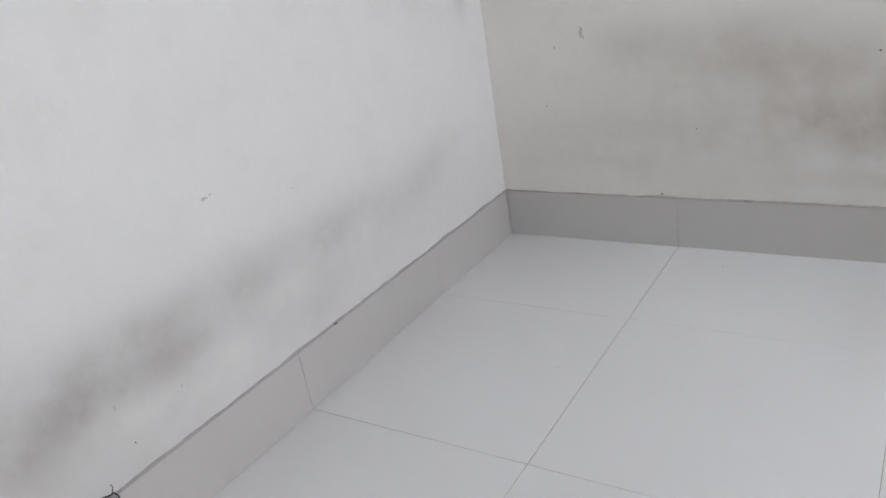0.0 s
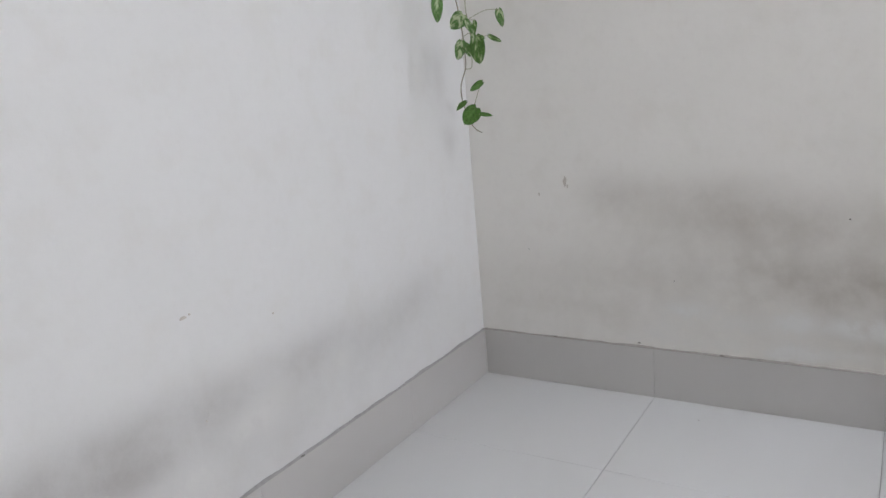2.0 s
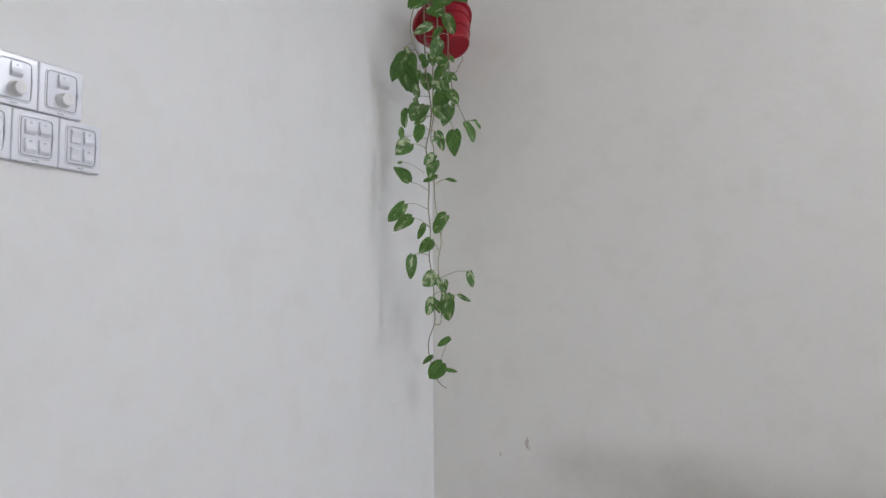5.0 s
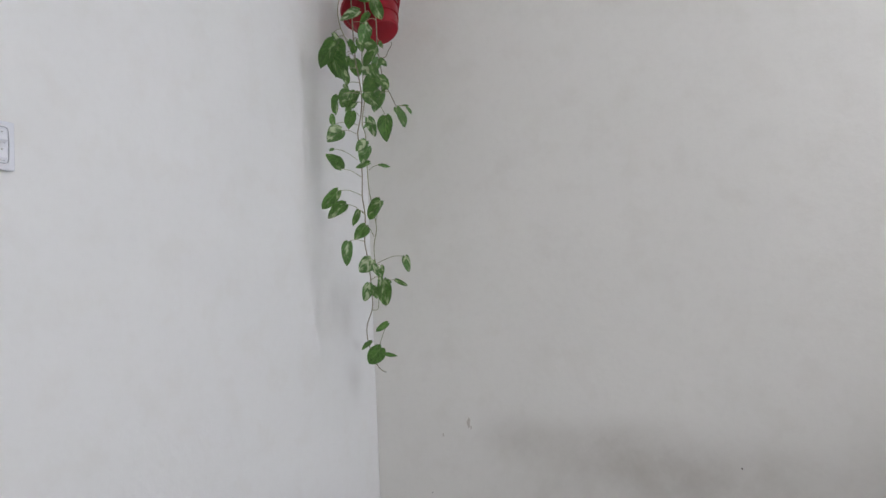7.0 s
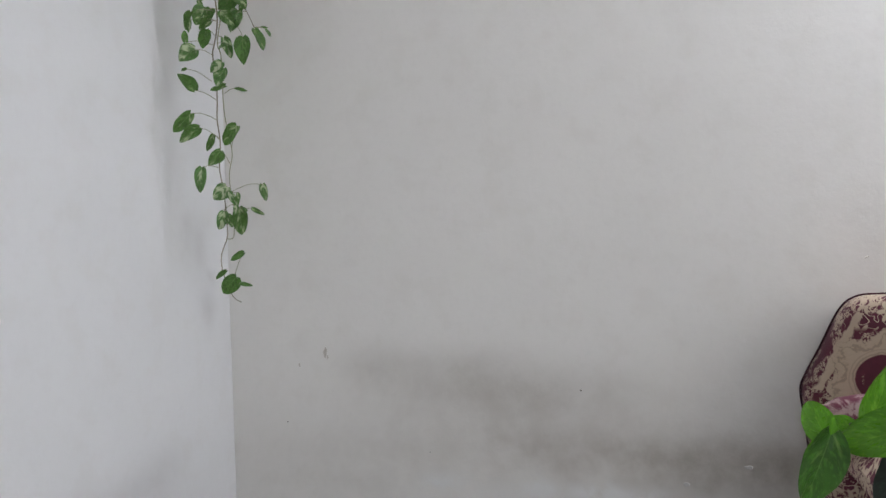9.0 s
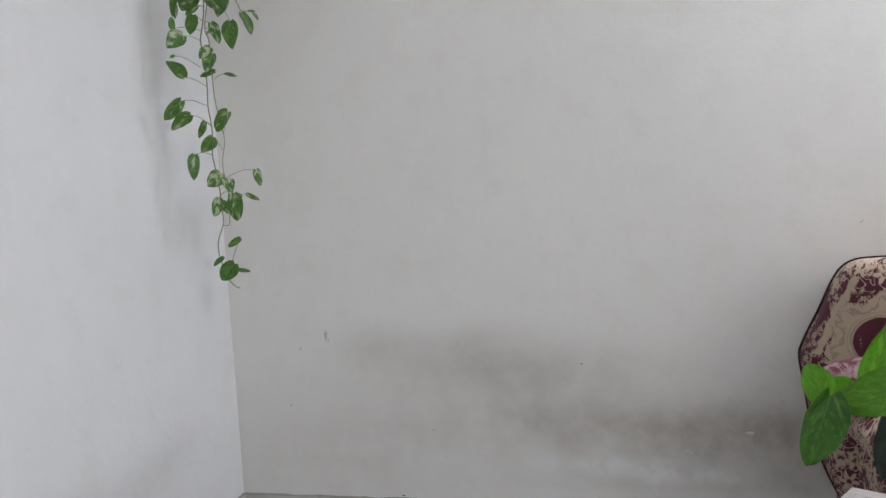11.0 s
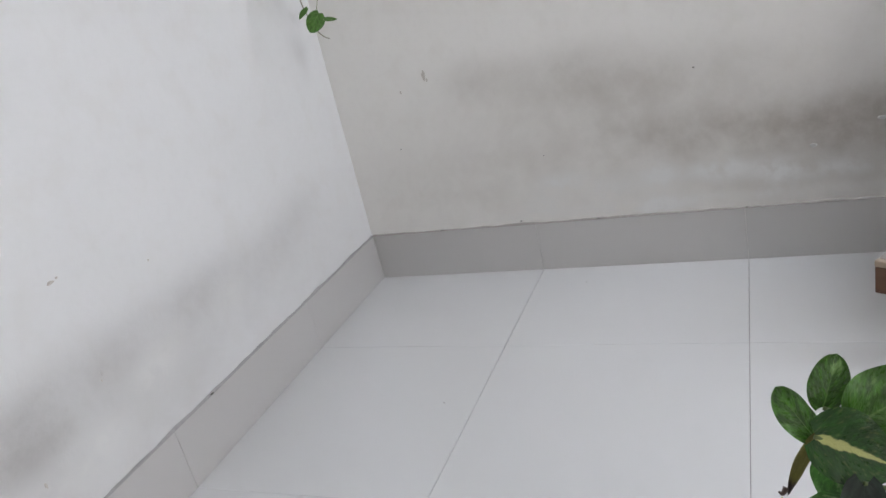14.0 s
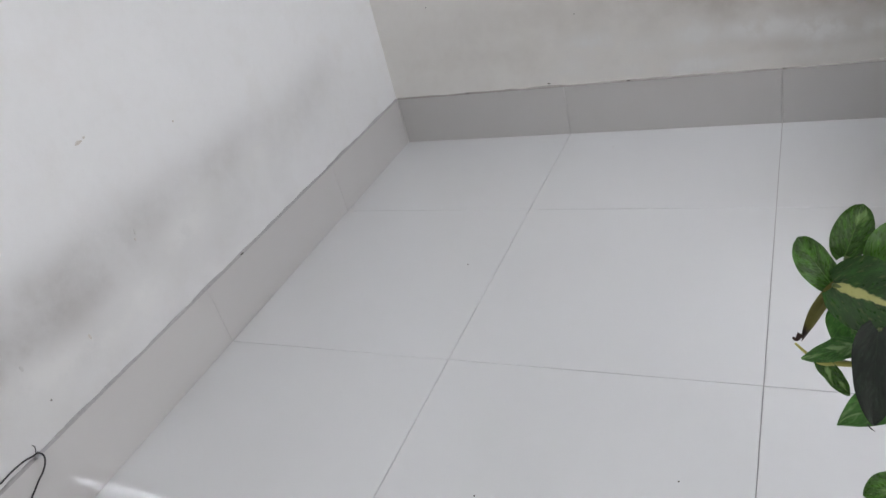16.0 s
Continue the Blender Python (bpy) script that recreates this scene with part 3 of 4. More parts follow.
bm = box(ROOM_X, ROOM_X + 0.2, ROOM_Y - 0.2, y0, -0.1, ROOM_Z + 0.1)
box(ROOM_X, ROOM_X + 0.2, y1, W - 0.001, -0.1, ROOM_Z + 0.1, bm=bm)
box(ROOM_X, ROOM_X + 0.2, y0, y1, -0.1, z0, bm=bm)
box(ROOM_X, ROOM_X + 0.2, y0, y1, z1, ROOM_Z + 0.1, bm=bm)
wall_right = wall_slab("wall_east", bm, mat_wall_plain, "plain white wall with the added window opening")
wall_behind = wall_slab("wall_south", box(-W, ROOM_X, ROOM_Y - 0.2, ROOM_Y, -0.1, ROOM_Z + 0.1), mat_wall_plain, "plain white plastered wall closing the room")
tagged(part("ceiling", box(-W, ROOM_X, ROOM_Y, W, ROOM_Z, ROOM_Z + 0.09), mat_ceiling), "flat white painted ceiling", "ceiling", kind="structure")
floor = tagged(part("floor", box(-W, ROOM_X, ROOM_Y, W, -0.1, -0.0025), mat_grout), "glossy pale grey floor of large square tiles", "floor", kind="structure")

# Unseen window, added around the fill lamp.
window = thing("added_window", "added unseen white-framed window for the fill light", "window", kind="structure")
bm = bmesh.new()
for a in (y0, (y0 + y1) / 2 - 0.02, y1 - 0.04):
    box(ROOM_X + 0.11, ROOM_X + 0.15, a, a + 0.04, z0, z1, 0.003, bm=bm)
for c in (z0, z1 - 0.04):
    box(ROOM_X + 0.112, ROOM_X + 0.148, y0 + 0.04, y1 - 0.04, c, c + 0.04, bm=bm)
part("window_frame", bm, mat_frame, window)
for a in (y0 + 0.04, (y0 + y1) / 2 + 0.02):
    pane = part("pane", box(ROOM_X + 0.128, ROOM_X + 0.133, a, a + (y1 - y0) / 2 - 0.06, z0 + 0.04, z1 - 0.04), mat_glass, window)
    pane.visible_shadow = False

# ---- tube light on the back wall, beyond the armchair ----
tube_light = thing("tube_light", "lit white fluorescent tube light on the wall", "lamp", pose(2.50, -0.002, 2.285))
part("batten", box(-0.62, 0.62, -0.045, 0.006, -0.03, 0.03, 0.006), mat_metal_paint, tube_light)
for a in (-0.61, 0.61):
    part("end_cap", box(a - 0.012, a + 0.012, -0.092, -0.045, -0.02, 0.02, 0.004), mat_plastic, tube_light)
part("tube", tube([(-0.597, -0.072, 0), (0, -0.072, 0), (0.597, -0.072, 0)], 0.019, seg=20), mat_tube, tube_light, "glowing white glass tube", True)

# ---- armchair with a damask cover ----
armchair = thing("armchair", "armchair with a maroon and beige damask cover beside the wall", "armchair")


def back_outline():
    """Half outline of the backrest, from the top middle down one side: (across, height)."""
    return [(0.0, 0.849), (0.17, 0.849), (0.228, 0.841), (0.262, 0.808), (0.300, 0.727), (0.332, 0.662), (0.343, 0.625), (0.335, 0.560), (0.318, 0.430), (0.285, 0.330), (0.250, 0.262)]


CX, YF, YB = 1.930, -0.31, -0.19
half = smooth_path([(a, z, 0) for a, z in back_outline()], 4)
loop = [(-p.x, p.y) for p in half][::-1] + [(p.x, p.y) for p in half[1:]]
bm = bmesh.new()
layers = []
# The first three layers, out of view, fill the wall gap to block light.
for y, k in ((-0.020, 0.80), (-0.030, 0.85), (-0.11, 0.905), (YB, 0.955), (YB - 0.02, 0.99), (YF + 0.05, 1.0), (YF + 0.02, 0.99), (YF, 0.955), (YF - 0.012, 0.72), (YF - 0.018, 0.3)):
    layers.append([bm.verts.new((CX + a * k, y, 0.55 + (z - 0.55) * k)) for a, z in loop])
for a, b in zip(layers, layers[1:]):
    for i in range(len(loop) - 1):
        bm.faces.new((a[i], a[i + 1], b[i + 1], b[i]))
    bm.faces.new((a[-1], a[0], b[0], b[-1]))
bm.faces.new(layers[0])
bm.faces.new(layers[-1][::-1])
part("backrest", bm, mat_fabric, armchair, "maroon damask cover with an oval beige medallion", True)
# Thin dark line drawn in for the shadow along the backrest's edge.
rim = [(CX + a * 0.998, YB - 0.022, 0.55 + (z - 0.55) * 0.998) for a, z in loop]
part("edge_shade", tube(rim, 0.0022, seg=6), mat_edge_shade, armchair, "", True)
# The seat runs further right and forward, unseen, to add shade.
part("seat", box(CX - 0.25, CX + 0.33, -0.70, YF + 0.02, 0.26, 0.46, 0.045, 4), mat_fabric, armchair, "", True)
part("seat_frame", box(CX - 0.24, CX + 0.32, -0.68, -0.06, 0.17, 0.265, 0.012), mat_wood_dark, armchair)
for a in (-0.21, 0.29):
    for y in (-0.65, -0.10):
        part("leg", lathe([(0, 0), (0.014, 0), (0.024, 0.10), (0.027, 0.18), (0, 0.18)], 14), mat_wood_dark, armchair, "", True).location = (CX + a, y, 0)

# a loose cushion that leans on the backrest
bm = bmesh.new()
bmesh.ops.create_cube(bm, size=1.0)
bmesh.ops.subdivide_edges(bm, edges=bm.edges[:], cuts=9, use_grid_fill=True)
for v in bm.verts:
    fx, fz = 1 - (2 * v.co.x) ** 2, 1 - (2 * v.co.z) ** 2
    v.co.z *= 1 - 0.75 * (2 * v.co.x) ** 6
    v.co.y *= 0.12 + 0.88 * max(0, fx * fz) ** 0.45
cushion = tagged(part("cushion", bm, mat_cushion, None, "", True), "flat faded pink and white cushion on the armchair seat", "cushion")
cushion.matrix_world = pose(1.815, -0.385, 0.602, -18, 1, 2) @ Matrix.Diagonal((0.47, 0.11, 0.105, 1))
bm = bmesh.new()
bmesh.ops.create_cube(bm, size=1.0)
bmesh.ops.subdivide_edges(bm, edges=bm.edges[:], cuts=9, use_grid_fill=True)
for v in bm.verts:
    fx, fz = 1 - (2 * v.co.x) ** 2, 1 - (2 * v.co.z) ** 2
    v.co.y *= 0.25 + 0.75 * max(0, fx * fz) ** 0.4
bolster = tagged(part("seat_cushion", bm, mat_fabric, None, "", True), "plump damask seat cushion lying on the armchair", "cushion")
bolster.matrix_world = pose(1.885, -0.45, 0.505, -90, 0, 0) @ Matrix.Diagonal((0.47, 0.13, 0.25, 1))

# ---- side table ----
# LONG runs on out of view, added to widen the shade on the floor.
TABLE_H, LONG, SHORT, EDGE, BORDER = 0.72, 1.00, 0.262, 0.027, 0.0185
table = thing("side_table", "small side table with whitewashed wooden top and brown edge", "table", pose(1.296, -1.529, 0, 0, 0, -30.5))
TH = TABLE_H - 0.016
part("top_frame", box(0.0, BORDER, 0.0045, SHORT - BORDER - 0.001, TH, TABLE_H, 0.0012), mat_top_side, table)
part("top_frame", box(LONG - BORDER, LONG, 0.0045, SHORT - BORDER - 0.001, TH, TABLE_H, 0.0012), mat_top_side, table)
part("top_frame", box(0.0, LONG, SHORT - BORDER, SHORT, TH, TABLE_H - 0.0005, 0.0012), mat_top, table)
part("top_panel", box(BORDER + 0.0018, LONG - BORDER - 0.0018, 0.0045, SHORT - BORDER - 0.0018, TH, TABLE_H - 0.0012, 0.0008), mat_top, table)
part("top_edge", box(-0.0008, LONG + 0.0008, -0.0012, 0.0038, TABLE_H - 0.0055, TABLE_H - 0.0003, 0.001), mat_lip, table, "pale worn wooden edge")
part("apron", box(-0.0006, LONG + 0.0006, -0.0008, 0.012, TABLE_H - EDGE, TABLE_H - 0.0057, 0.0007), mat_apron, table, "brown wooden apron")
part("apron", box(0.001, LONG - 0.001, SHORT - 0.012, SHORT - 0.001, TABLE_H - EDGE, TH - 0.0005, 0.001), mat_apron, table)
for a in (0.001, LONG - 0.012):
    part("apron", box(a, a + 0.011, 0.0125, SHORT - 0.0125, TABLE_H - EDGE, TH - 0.0005, 0.001), mat_apron, table)
for a in (0.20, LONG - 0.09):
    for c in (0.035, SHORT - 0.065):
        part("leg", box(a, a + 0.03, c, c + 0.03, 0.0, TH - 0.0005, 0.003), mat_apron, table)

# ---- switch plates on the left wall ----
PW, PH, PT = 0.0825, 0.0865, 0.011


def framed_plate(name, label, category, y, z):
    """A square plate with a raised chrome-lined panel; y, z: its right-hand lower corner."""
    t = thing(name, label, category, pose(-W, y - PW / 2, z + PH / 2, 0, 0, 90), "switch plates on the wall")
    # local x runs along the wall, local -y out of it
    part("plate", box(-PW / 2 + 0.0004, PW / 2 - 0.0004, -PT, 0.0, -PH / 2 + 0.0004, PH / 2 - 0.0004, 0.0035, 3), mat_plastic, t)
    hw, hh = PW * 0.34, PH * 0.39
    ring = []
    for s in range(40):
        a = 2 * math.pi * s / 40
        c, d = math.cos(a), math.sin(a)
        ring.append((hw * math.copysign(abs(c) ** 0.22, c) * (1 + 0.05 * (1 - abs(d))), -PT - 0.0005, hh * math.copysign(abs(d) ** 0.16, d)))
    part("chrome_trim", tube(ring + ring[:1], 0.0013, seg=8), mat_chrome, t, "thin chrome line", True)
    part("panel_rim", tube([(a * 0.93, b - 0.0012, c * 0.94) for a, b, c in ring + ring[:1]], 0.0007, seg=6), mat_rim, t, "", True)
    part("panel", box(-hw * 0.97, hw * 0.97, -PT - 0.0016, -PT + 0.001, -hh * 0.96, hh * 0.96, 0.0015), mat_plastic_in, t)
    part("mark", box(-0.006, 0.006, -PT - 0.0004, -PT + 0.001, -PH * 0.455, -PH * 0.43), mat_mark, t)
    return t


def rocker(t, x, z, w, h, tilt):
    bm = bmesh.new()
    side = [(0.002, -h / 2), (-0.0030, -h / 2), (-0.0072, -h * 0.30), (-0.0040, h * 0.10), (-0.0034, h / 2 - 0.001), (-0.0022, h / 2), (0.002, h / 2)]
    if tilt < 0:
        side = [(a, -c) for a, c in side][::-1]
    ends = [[bm.verts.new((e, a, c)) for a, c in side] for e in (-w / 2, w / 2)]
    bm.faces.new(ends[0])
    bm.faces.new(ends[1][::-1])
    for i in range(len(side)):
        j = (i + 1) % len(side)
        bm.faces.new((ends[0][i], ends[1][i], ends[1][j], ends[0][j]))
    bmesh.ops.recalc_face_normals(bm, faces=bm.faces[:])
    bmesh.ops.bevel(bm, geom=bm.edges[:], offset=0.0006, segments=2, affect="EDGES")
    r = part("rocker", bm, mat_plastic, t)
    r.matrix_local = pose(x, -PT - 0.0016, z, tilt * 0.25)
    tri = bmesh.new()
    vs = [tri.verts.new(p) for p in ((-0.0027, 0.001, 0.0014), (0.0027, 0.001, 0.0014), (0, 0.001, -0.0018), (-0.0027, -0.0006, 0.0014), (0.0027, -0.0006, 0.0014), (0, -0.0006, -0.0018))]
    for f in ((0, 1, 2), (3, 5, 4), (0, 3, 4, 1), (1, 4, 5, 2), (2, 5, 3, 0)):
        tri.faces.new([vs[i] for i in f])
    a = part("arrow", tri, mat_mark, r)
    a.location = (0, -0.0036 if tilt > 0 else -0.0060, h * 0.28)


def four_switches(y, z, tilts, label):
    t = framed_plate("switch_plate", label, "switch", y, z)
    for k, (sx, sz) in enumerate(((-1, 1), (1, 1), (-1, -1), (1, -1))):
        rocker(t, sx * 0.0123, sz * 0.0152, 0.0182, 0.0238, tilts[k])
    return t


def dimmer(y, z, label):
    t = framed_plate("dimmer_plate", label, "dimmer switch", y, z)
    rocker(t, 0.001, 0.0165, 0.0185, 0.0230, 8)
    k = part("knob", lathe([(0, 0.0), (0.0135, 0.0), (0.0138, 0.002), (0.0116, 0.003), (0.0108, 0.0150), (0.0102, 0.0158), (0.0096, 0.0158), (0.0, 0.0153)], 28), mat_knob, t, "round grey-white dimmer knob")
    k.matrix_local = pose(0.002, -PT - 0.0014, -0.0150, 90)
    return t


Z_LOW, Z_TOP = 1.2935, 1.3815
four_switches(-1.222, Z_LOW, (-9, 9, -9, 9), "white plate of four switches with chrome line")
four_switches(-1.222 - PW, Z_LOW, (9, 9, 9, 9), "white plate of four switches, all pressed alike")
sock = framed_plate("socket_plate", "white wall socket plate with dark pin holes", "socket", -1.222 - 2 * PW, Z_LOW)
for sx in (-0.010, 0.010):
    for sz in (-0.008, 0.008):
        up = 1 if sz > 0 else -1
        bm = bmesh.new()
        shape = [(-0.0046, -0.0036), (0.0046, -0.0036), (0.0042, 0.0002), (0.0016, 0.0046), (-0.0016, 0.0046), (-0.0042, 0.0002)]
        near, far = ([bm.verts.new((a, y, c * up)) for a, c in shape] for y in (-0.0010, 0.0006))
        bm.faces.new(near)
        bm.faces.new(far[::-1])
        for i in range(6):
            bm.faces.new((near[i], far[i], far[(i + 1) % 6], near[(i + 1) % 6]))
        bmesh.ops.recalc_face_normals(bm, faces=bm.faces[:])
        h = part("pin_hole", bm, mat_dark, sock)
        h.matrix_local = pose(sx, -PT - 0.0010, sz * 1.15)
dimmer(-1.262, Z_TOP, "white fan dimmer plate with knob and one switch")
dimmer(-1.262 - PW, Z_TOP, "white fan dimmer plate with knob and one switch")

# ---- red hanging pot with a trailing pothos, in the corner ----
PLANT = Vector((0.13, -0.175, 0))
ACROSS = Vector((0.872, 0.489, 0))
TOWARD = Vector((0.489, -0.872, 0))


def spot(s, z, d=0.0):
    """A place by the plant: s across, z up, d towards the room."""
    k = 1 - d / 2.22
    return PLANT + ACROSS * s * k + TOWARD * d + Vector((0, 0, 1.053 + (z - 1.053) * k))


pot_up = (ACROSS * -0.30 + TOWARD * -0.42 + Vector((0, 0, 0.86))).normalized()
pot_x = pot_up.cross(Vector((0.2, 0.9, 0.1))).normalized()
pot_m = Matrix((pot_x, pot_up.cross(pot_x), pot_up)).transposed().to_4x4()
pot = thing("hanging_pot", "red plastic hanging pot tilted in the corner", "plant pot", Matrix.Translation(spot(0.036, 1.822, 0.025)) @ pot_m)
part("body", lathe([(0, 0.0), (0.046, 0.0), (0.050, 0.004), (0.059, 0.036), (0.063, 0.037), (0.0645, 0.042), (0.073, 0.074), (0.0775, 0.075), (0.081, 0.101), (0.090, 0.102), (0.0925, 0.105), (0.0925, 0.116), (0.089, 0.118), (0.085, 0.117), (0.076, 0.097), (0.0, 0.094)], 72), mat_red, pot)
part("soil", lathe([(0, 0.095), (0.074, 0.095), (0.060, 0.100), (0.0, 0.103)], 20), mat_soil, pot, "", True)
HOOK = spot(-0.01, ROOM_Z - 0.03, -0.02)
for k in range(3):
    a = 2 * math.pi * k / 3 + 0.5
    edge = pot.matrix_world @ Vector((0.0885 * math.cos(a), 0.0885 * math.sin(a), 0.114))
    s = part("hanger_string", tube([edge, edge.lerp(HOOK, 0.5) + Vector((0, 0, -0.01)), HOOK], 0.0013, seg=5), mat_string, pot)
    s.matrix_parent_inverse = pot.matrix_world.inverted()
hook = tagged(part("ceiling_hook", tube(smooth_path([HOOK + Vector((0, 0, 0.032)), HOOK + Vector((0, 0, 0.014)), HOOK + Vector((0.010, 0, 0.004)), HOOK + Vector((0.0, 0, -0.006)), HOOK + Vector((-0.010, 0, 0.003))]), 0.002, seg=7), mat_clip, None, "", True), "small metal hook in the ceiling", "hook")

pothos = thing("trailing_pothos", "variegated green pothos trailing from the red pot", "plant", Matrix.Translation(spot(-0.02, 1.93)))
pothos_inv = pothos.matrix_world.inverted()


def vine(points, r, depth, material):
    pts = smooth_path([spot(s, z, depth + 0.012 * math.sin(9 * z + s * 20)) for s, z in points], 5)
    ob = part("vine", tube(pts, r, r * 0.6, 6), material, pothos, "", True)
    ob.matrix_parent_inverse = pothos_inv
    return pts


VINE_A = [(-0.02, 1.95), (-0.050, 1.955), (-0.052, 1.856), (-0.047, 1.742), (-0.042, 1.708), (-0.036, 1.665), (-0.033, 1.623), (-0.037, 1.58), (-0.044, 1.547), (-0.049, 1.518), (-0.042, 1.46), (-0.041, 1.39), (-0.043, 1.339),
          (-0.037, 1.278), (-0.041, 1.205), (-0.037, 1.173), (-0.032, 1.133), (-0.028, 1.092), (-0.026, 1.044), (-0.027, 1.008), (-0.043, 0.963), (-0.044, 0.927), (-0.036, 0.891), (-0.024, 0.855), (-0.009, 0.833), (0.006, 0.824)]
VINE_B = [(-0.01, 1.95), (-0.019, 1.965), (-0.013, 1.885), (-0.027, 1.769), (-0.027, 1.707), (-0.028, 1.665), (-0.025, 1.623), (-0.032, 1.58), (-0.035, 1.547), (-0.027, 1.521), (-0.026, 1.46), (-0.025, 1.398), (-0.022, 1.35), (-0.015, 1.31),
          (-0.008, 1.269), (-0.006, 1.237), (-0.014, 1.197), (-0.015, 1.165), (-0.011, 1.132), (-0.006, 1.092), (-0.007, 1.035), (-0.011, 1.007), (-0.028, 1.005)]
VINE_C = [(0.0, 1.955), (0.005, 1.962), (0.018, 1.862), (0.017, 1.775), (0.025, 1.741), (0.028, 1.704), (0.039, 1.665), (0.054, 1.631), (0.067, 1.600)]
VINE_D = [(-0.03, 1.95), (-0.070, 1.965), (-0.087, 1.930), (-0.094, 1.887), (-0.088, 1.844), (-0.075, 1.810), (-0.062, 1.776), (-0.048, 1.745)]
TENDRIL = [(0.025, 1.745), (0.042, 1.750), (0.050, 1.767), (0.061, 1.786), (0.059, 1.796)]
vines = [vine(VINE_A, 0.0021, 0.095, mat_stem_brown), vine(VINE_B, 0.0020, 0.085, mat_stem), vine(VINE_C, 0.0019, 0.095, mat_stem_brown), vine(VINE_D, 0.0018, 0.10, mat_stem), vine(TENDRIL, 0.0014, 0.095, mat_stem_brown)]
nodes_near = [p for v in vines[:4] for p in v]

# each row: across, height, angle from straight down, length, width to length, share of cream; then the place on the vine where its stalk springs, if known
LEAVES_RIM = [(-0.067, 1.994, -43, 0.054, 0.6, 0.3), (-0.036, 1.97, -72, 0.063, 0.5, 0.5), (0.001, 1.956, 123, 0.064, 0.45, 0.2), (-0.045, 1.938, 77, 0.055, 0.6, 0.6), (-0.02, 1.99, 20, 0.05, 0.7, 0.4), (0.03, 1.985, 60, 0.05, 0.6, 0.3)]
LEAVES_POT = [(0.005, 1.944, -80, 0.05, 0.6, 0.3), (0.01, 1.925, 25, 0.061, 0.62, 0.35), (-0.029, 1.889, -70, 0.059, 0.5, 0.7), (0.001, 1.882, -45, 0.048, 0.5, 0.6), (-0.012, 1.858, 10, 0.026, 0.45, 0.9),
    (-0.011, 1.844, -16, 0.05, 0.85, 0.8), (-0.105, 1.803, -31, 0.088, 0.6, 0.15), (-0.108, 1.803, 21, 0.059, 0.85, 0.3), (-0.11, 1.824, 33, 0.037, 0.42, 1)]
LEAVES_NECK = [(-0.119, 1.759, 33, 0.082, 0.72, 0.2, -0.052, 1.743), (-0.072, 1.755, -30, 0.067, 0.6, 0.5), (-0.082, 1.711, 12, 0.04, 0.65, 0.4), (-0.026, 1.8, 56, 0.056, 0.75, 0.3), (0.015, 1.775, -45, 0.058, 0.7, 0.6), (-0.054, 1.743, 15, 0.049, 0.75, 0.5),
    (-0.027, 1.728, 30, 0.045, 0.7, 0.95), (0.022, 1.746, -28, 0.05, 0.6, 0.7), (-0.065, 1.801, 28, 0.039, 0.5, 0.2), (-0.038, 1.803, 18, 0.036, 0.6, 0.6), (-0.002, 1.728, 26, 0.042, 0.6, 0.6)]
LEAVES_CROWN = [(0.015, 1.695, -35, 0.066, 0.8, 0.15), (0.018, 1.69, 36, 0.044, 0.85, 0.3), (-0.023, 1.643, 45, 0.051, 0.7, 0.3), (0.024, 1.648, -19, 0.063, 0.62, 0.85), (-0.066, 1.653, -24, 0.054, 0.95, 0.3, -0.036, 1.64),
    (-0.041, 1.648, -23, 0.035, 0.5, 0.2), (-0.103, 1.638, -20, 0.049, 0.52, 0.1), (-0.105, 1.616, -14, 0.035, 0.4, 0.8), (-0.05, 1.614, -54, 0.04, 0.6, 0.5), (-0.063, 1.592, -15, 0.054, 0.68, 0.1, -0.037, 1.569)]
LEAVES_UPPER = [(-0.094, 1.534, -59, 0.052, 1.0, 0.75, -0.046, 1.518), (-0.12, 1.552, -174, 0.031, 0.6, 0.3), (-0.018, 1.569, 22, 0.056, 0.55, 0.95), (-0.01, 1.553, -64, 0.026, 0.55, 0.8), (0.035, 1.575, -5, 0.074, 0.62, 0.1, 0.01, 1.612),
    (0.068, 1.597, 28, 0.059, 0.56, 0.1), (0.084, 1.602, 94, 0.02, 0.32, 0.2, 0.068, 1.597), (0.099, 1.598, 35, 0.023, 0.5, 0.9), (-0.024, 1.501, -47, 0.041, 0.75, 0.7)]
LEAVES_MIDDLE = [(-0.019, 1.484, -25, 0.053, 0.75, 0.75, -0.033, 1.481), (-0.017, 1.436, -72, 0.042, 0.45, 0.3, -0.03, 1.446), (0.008, 1.428, 82, 0.034, 0.32, 0.1, -0.02, 1.414), (-0.119, 1.479, -77, 0.015, 0.8, 0.6, -0.054, 1.446), (-0.099, 1.419, -140, 0.066, 0.56, 0.1, -0.041, 1.393),
    (-0.112, 1.357, -41, 0.067, 0.55, 0.6, -0.043, 1.339), (-0.089, 1.317, -58, 0.065, 0.62, 0.3, -0.035, 1.281), (-0.055, 1.299, -21, 0.049, 0.45, 0.6, -0.035, 1.283), (0.011, 1.324, -42, 0.062, 0.75, 0.5, -0.007, 1.261), (-0.036, 1.255, -34, 0.052, 0.75, 0.55, -0.013, 1.218)]
LEAVES_SPARSE = [(-0.088, 1.208, -9, 0.068, 0.5, 0.8, -0.041, 1.205), (-0.023, 1.154, -46, 0.05, 0.95, 1, -0.019, 1.141), (-0.019, 1.137, 34, 0.047, 0.5, 0.9),
    (0.005, 1.135, 7, 0.033, 0.4, 0.5), (0.075, 1.158, 8, 0.046, 0.52, 0.9, -0.009, 1.139), (0.043, 1.091, 59, 0.039, 0.36, 0.3, 0.01, 1.078)]
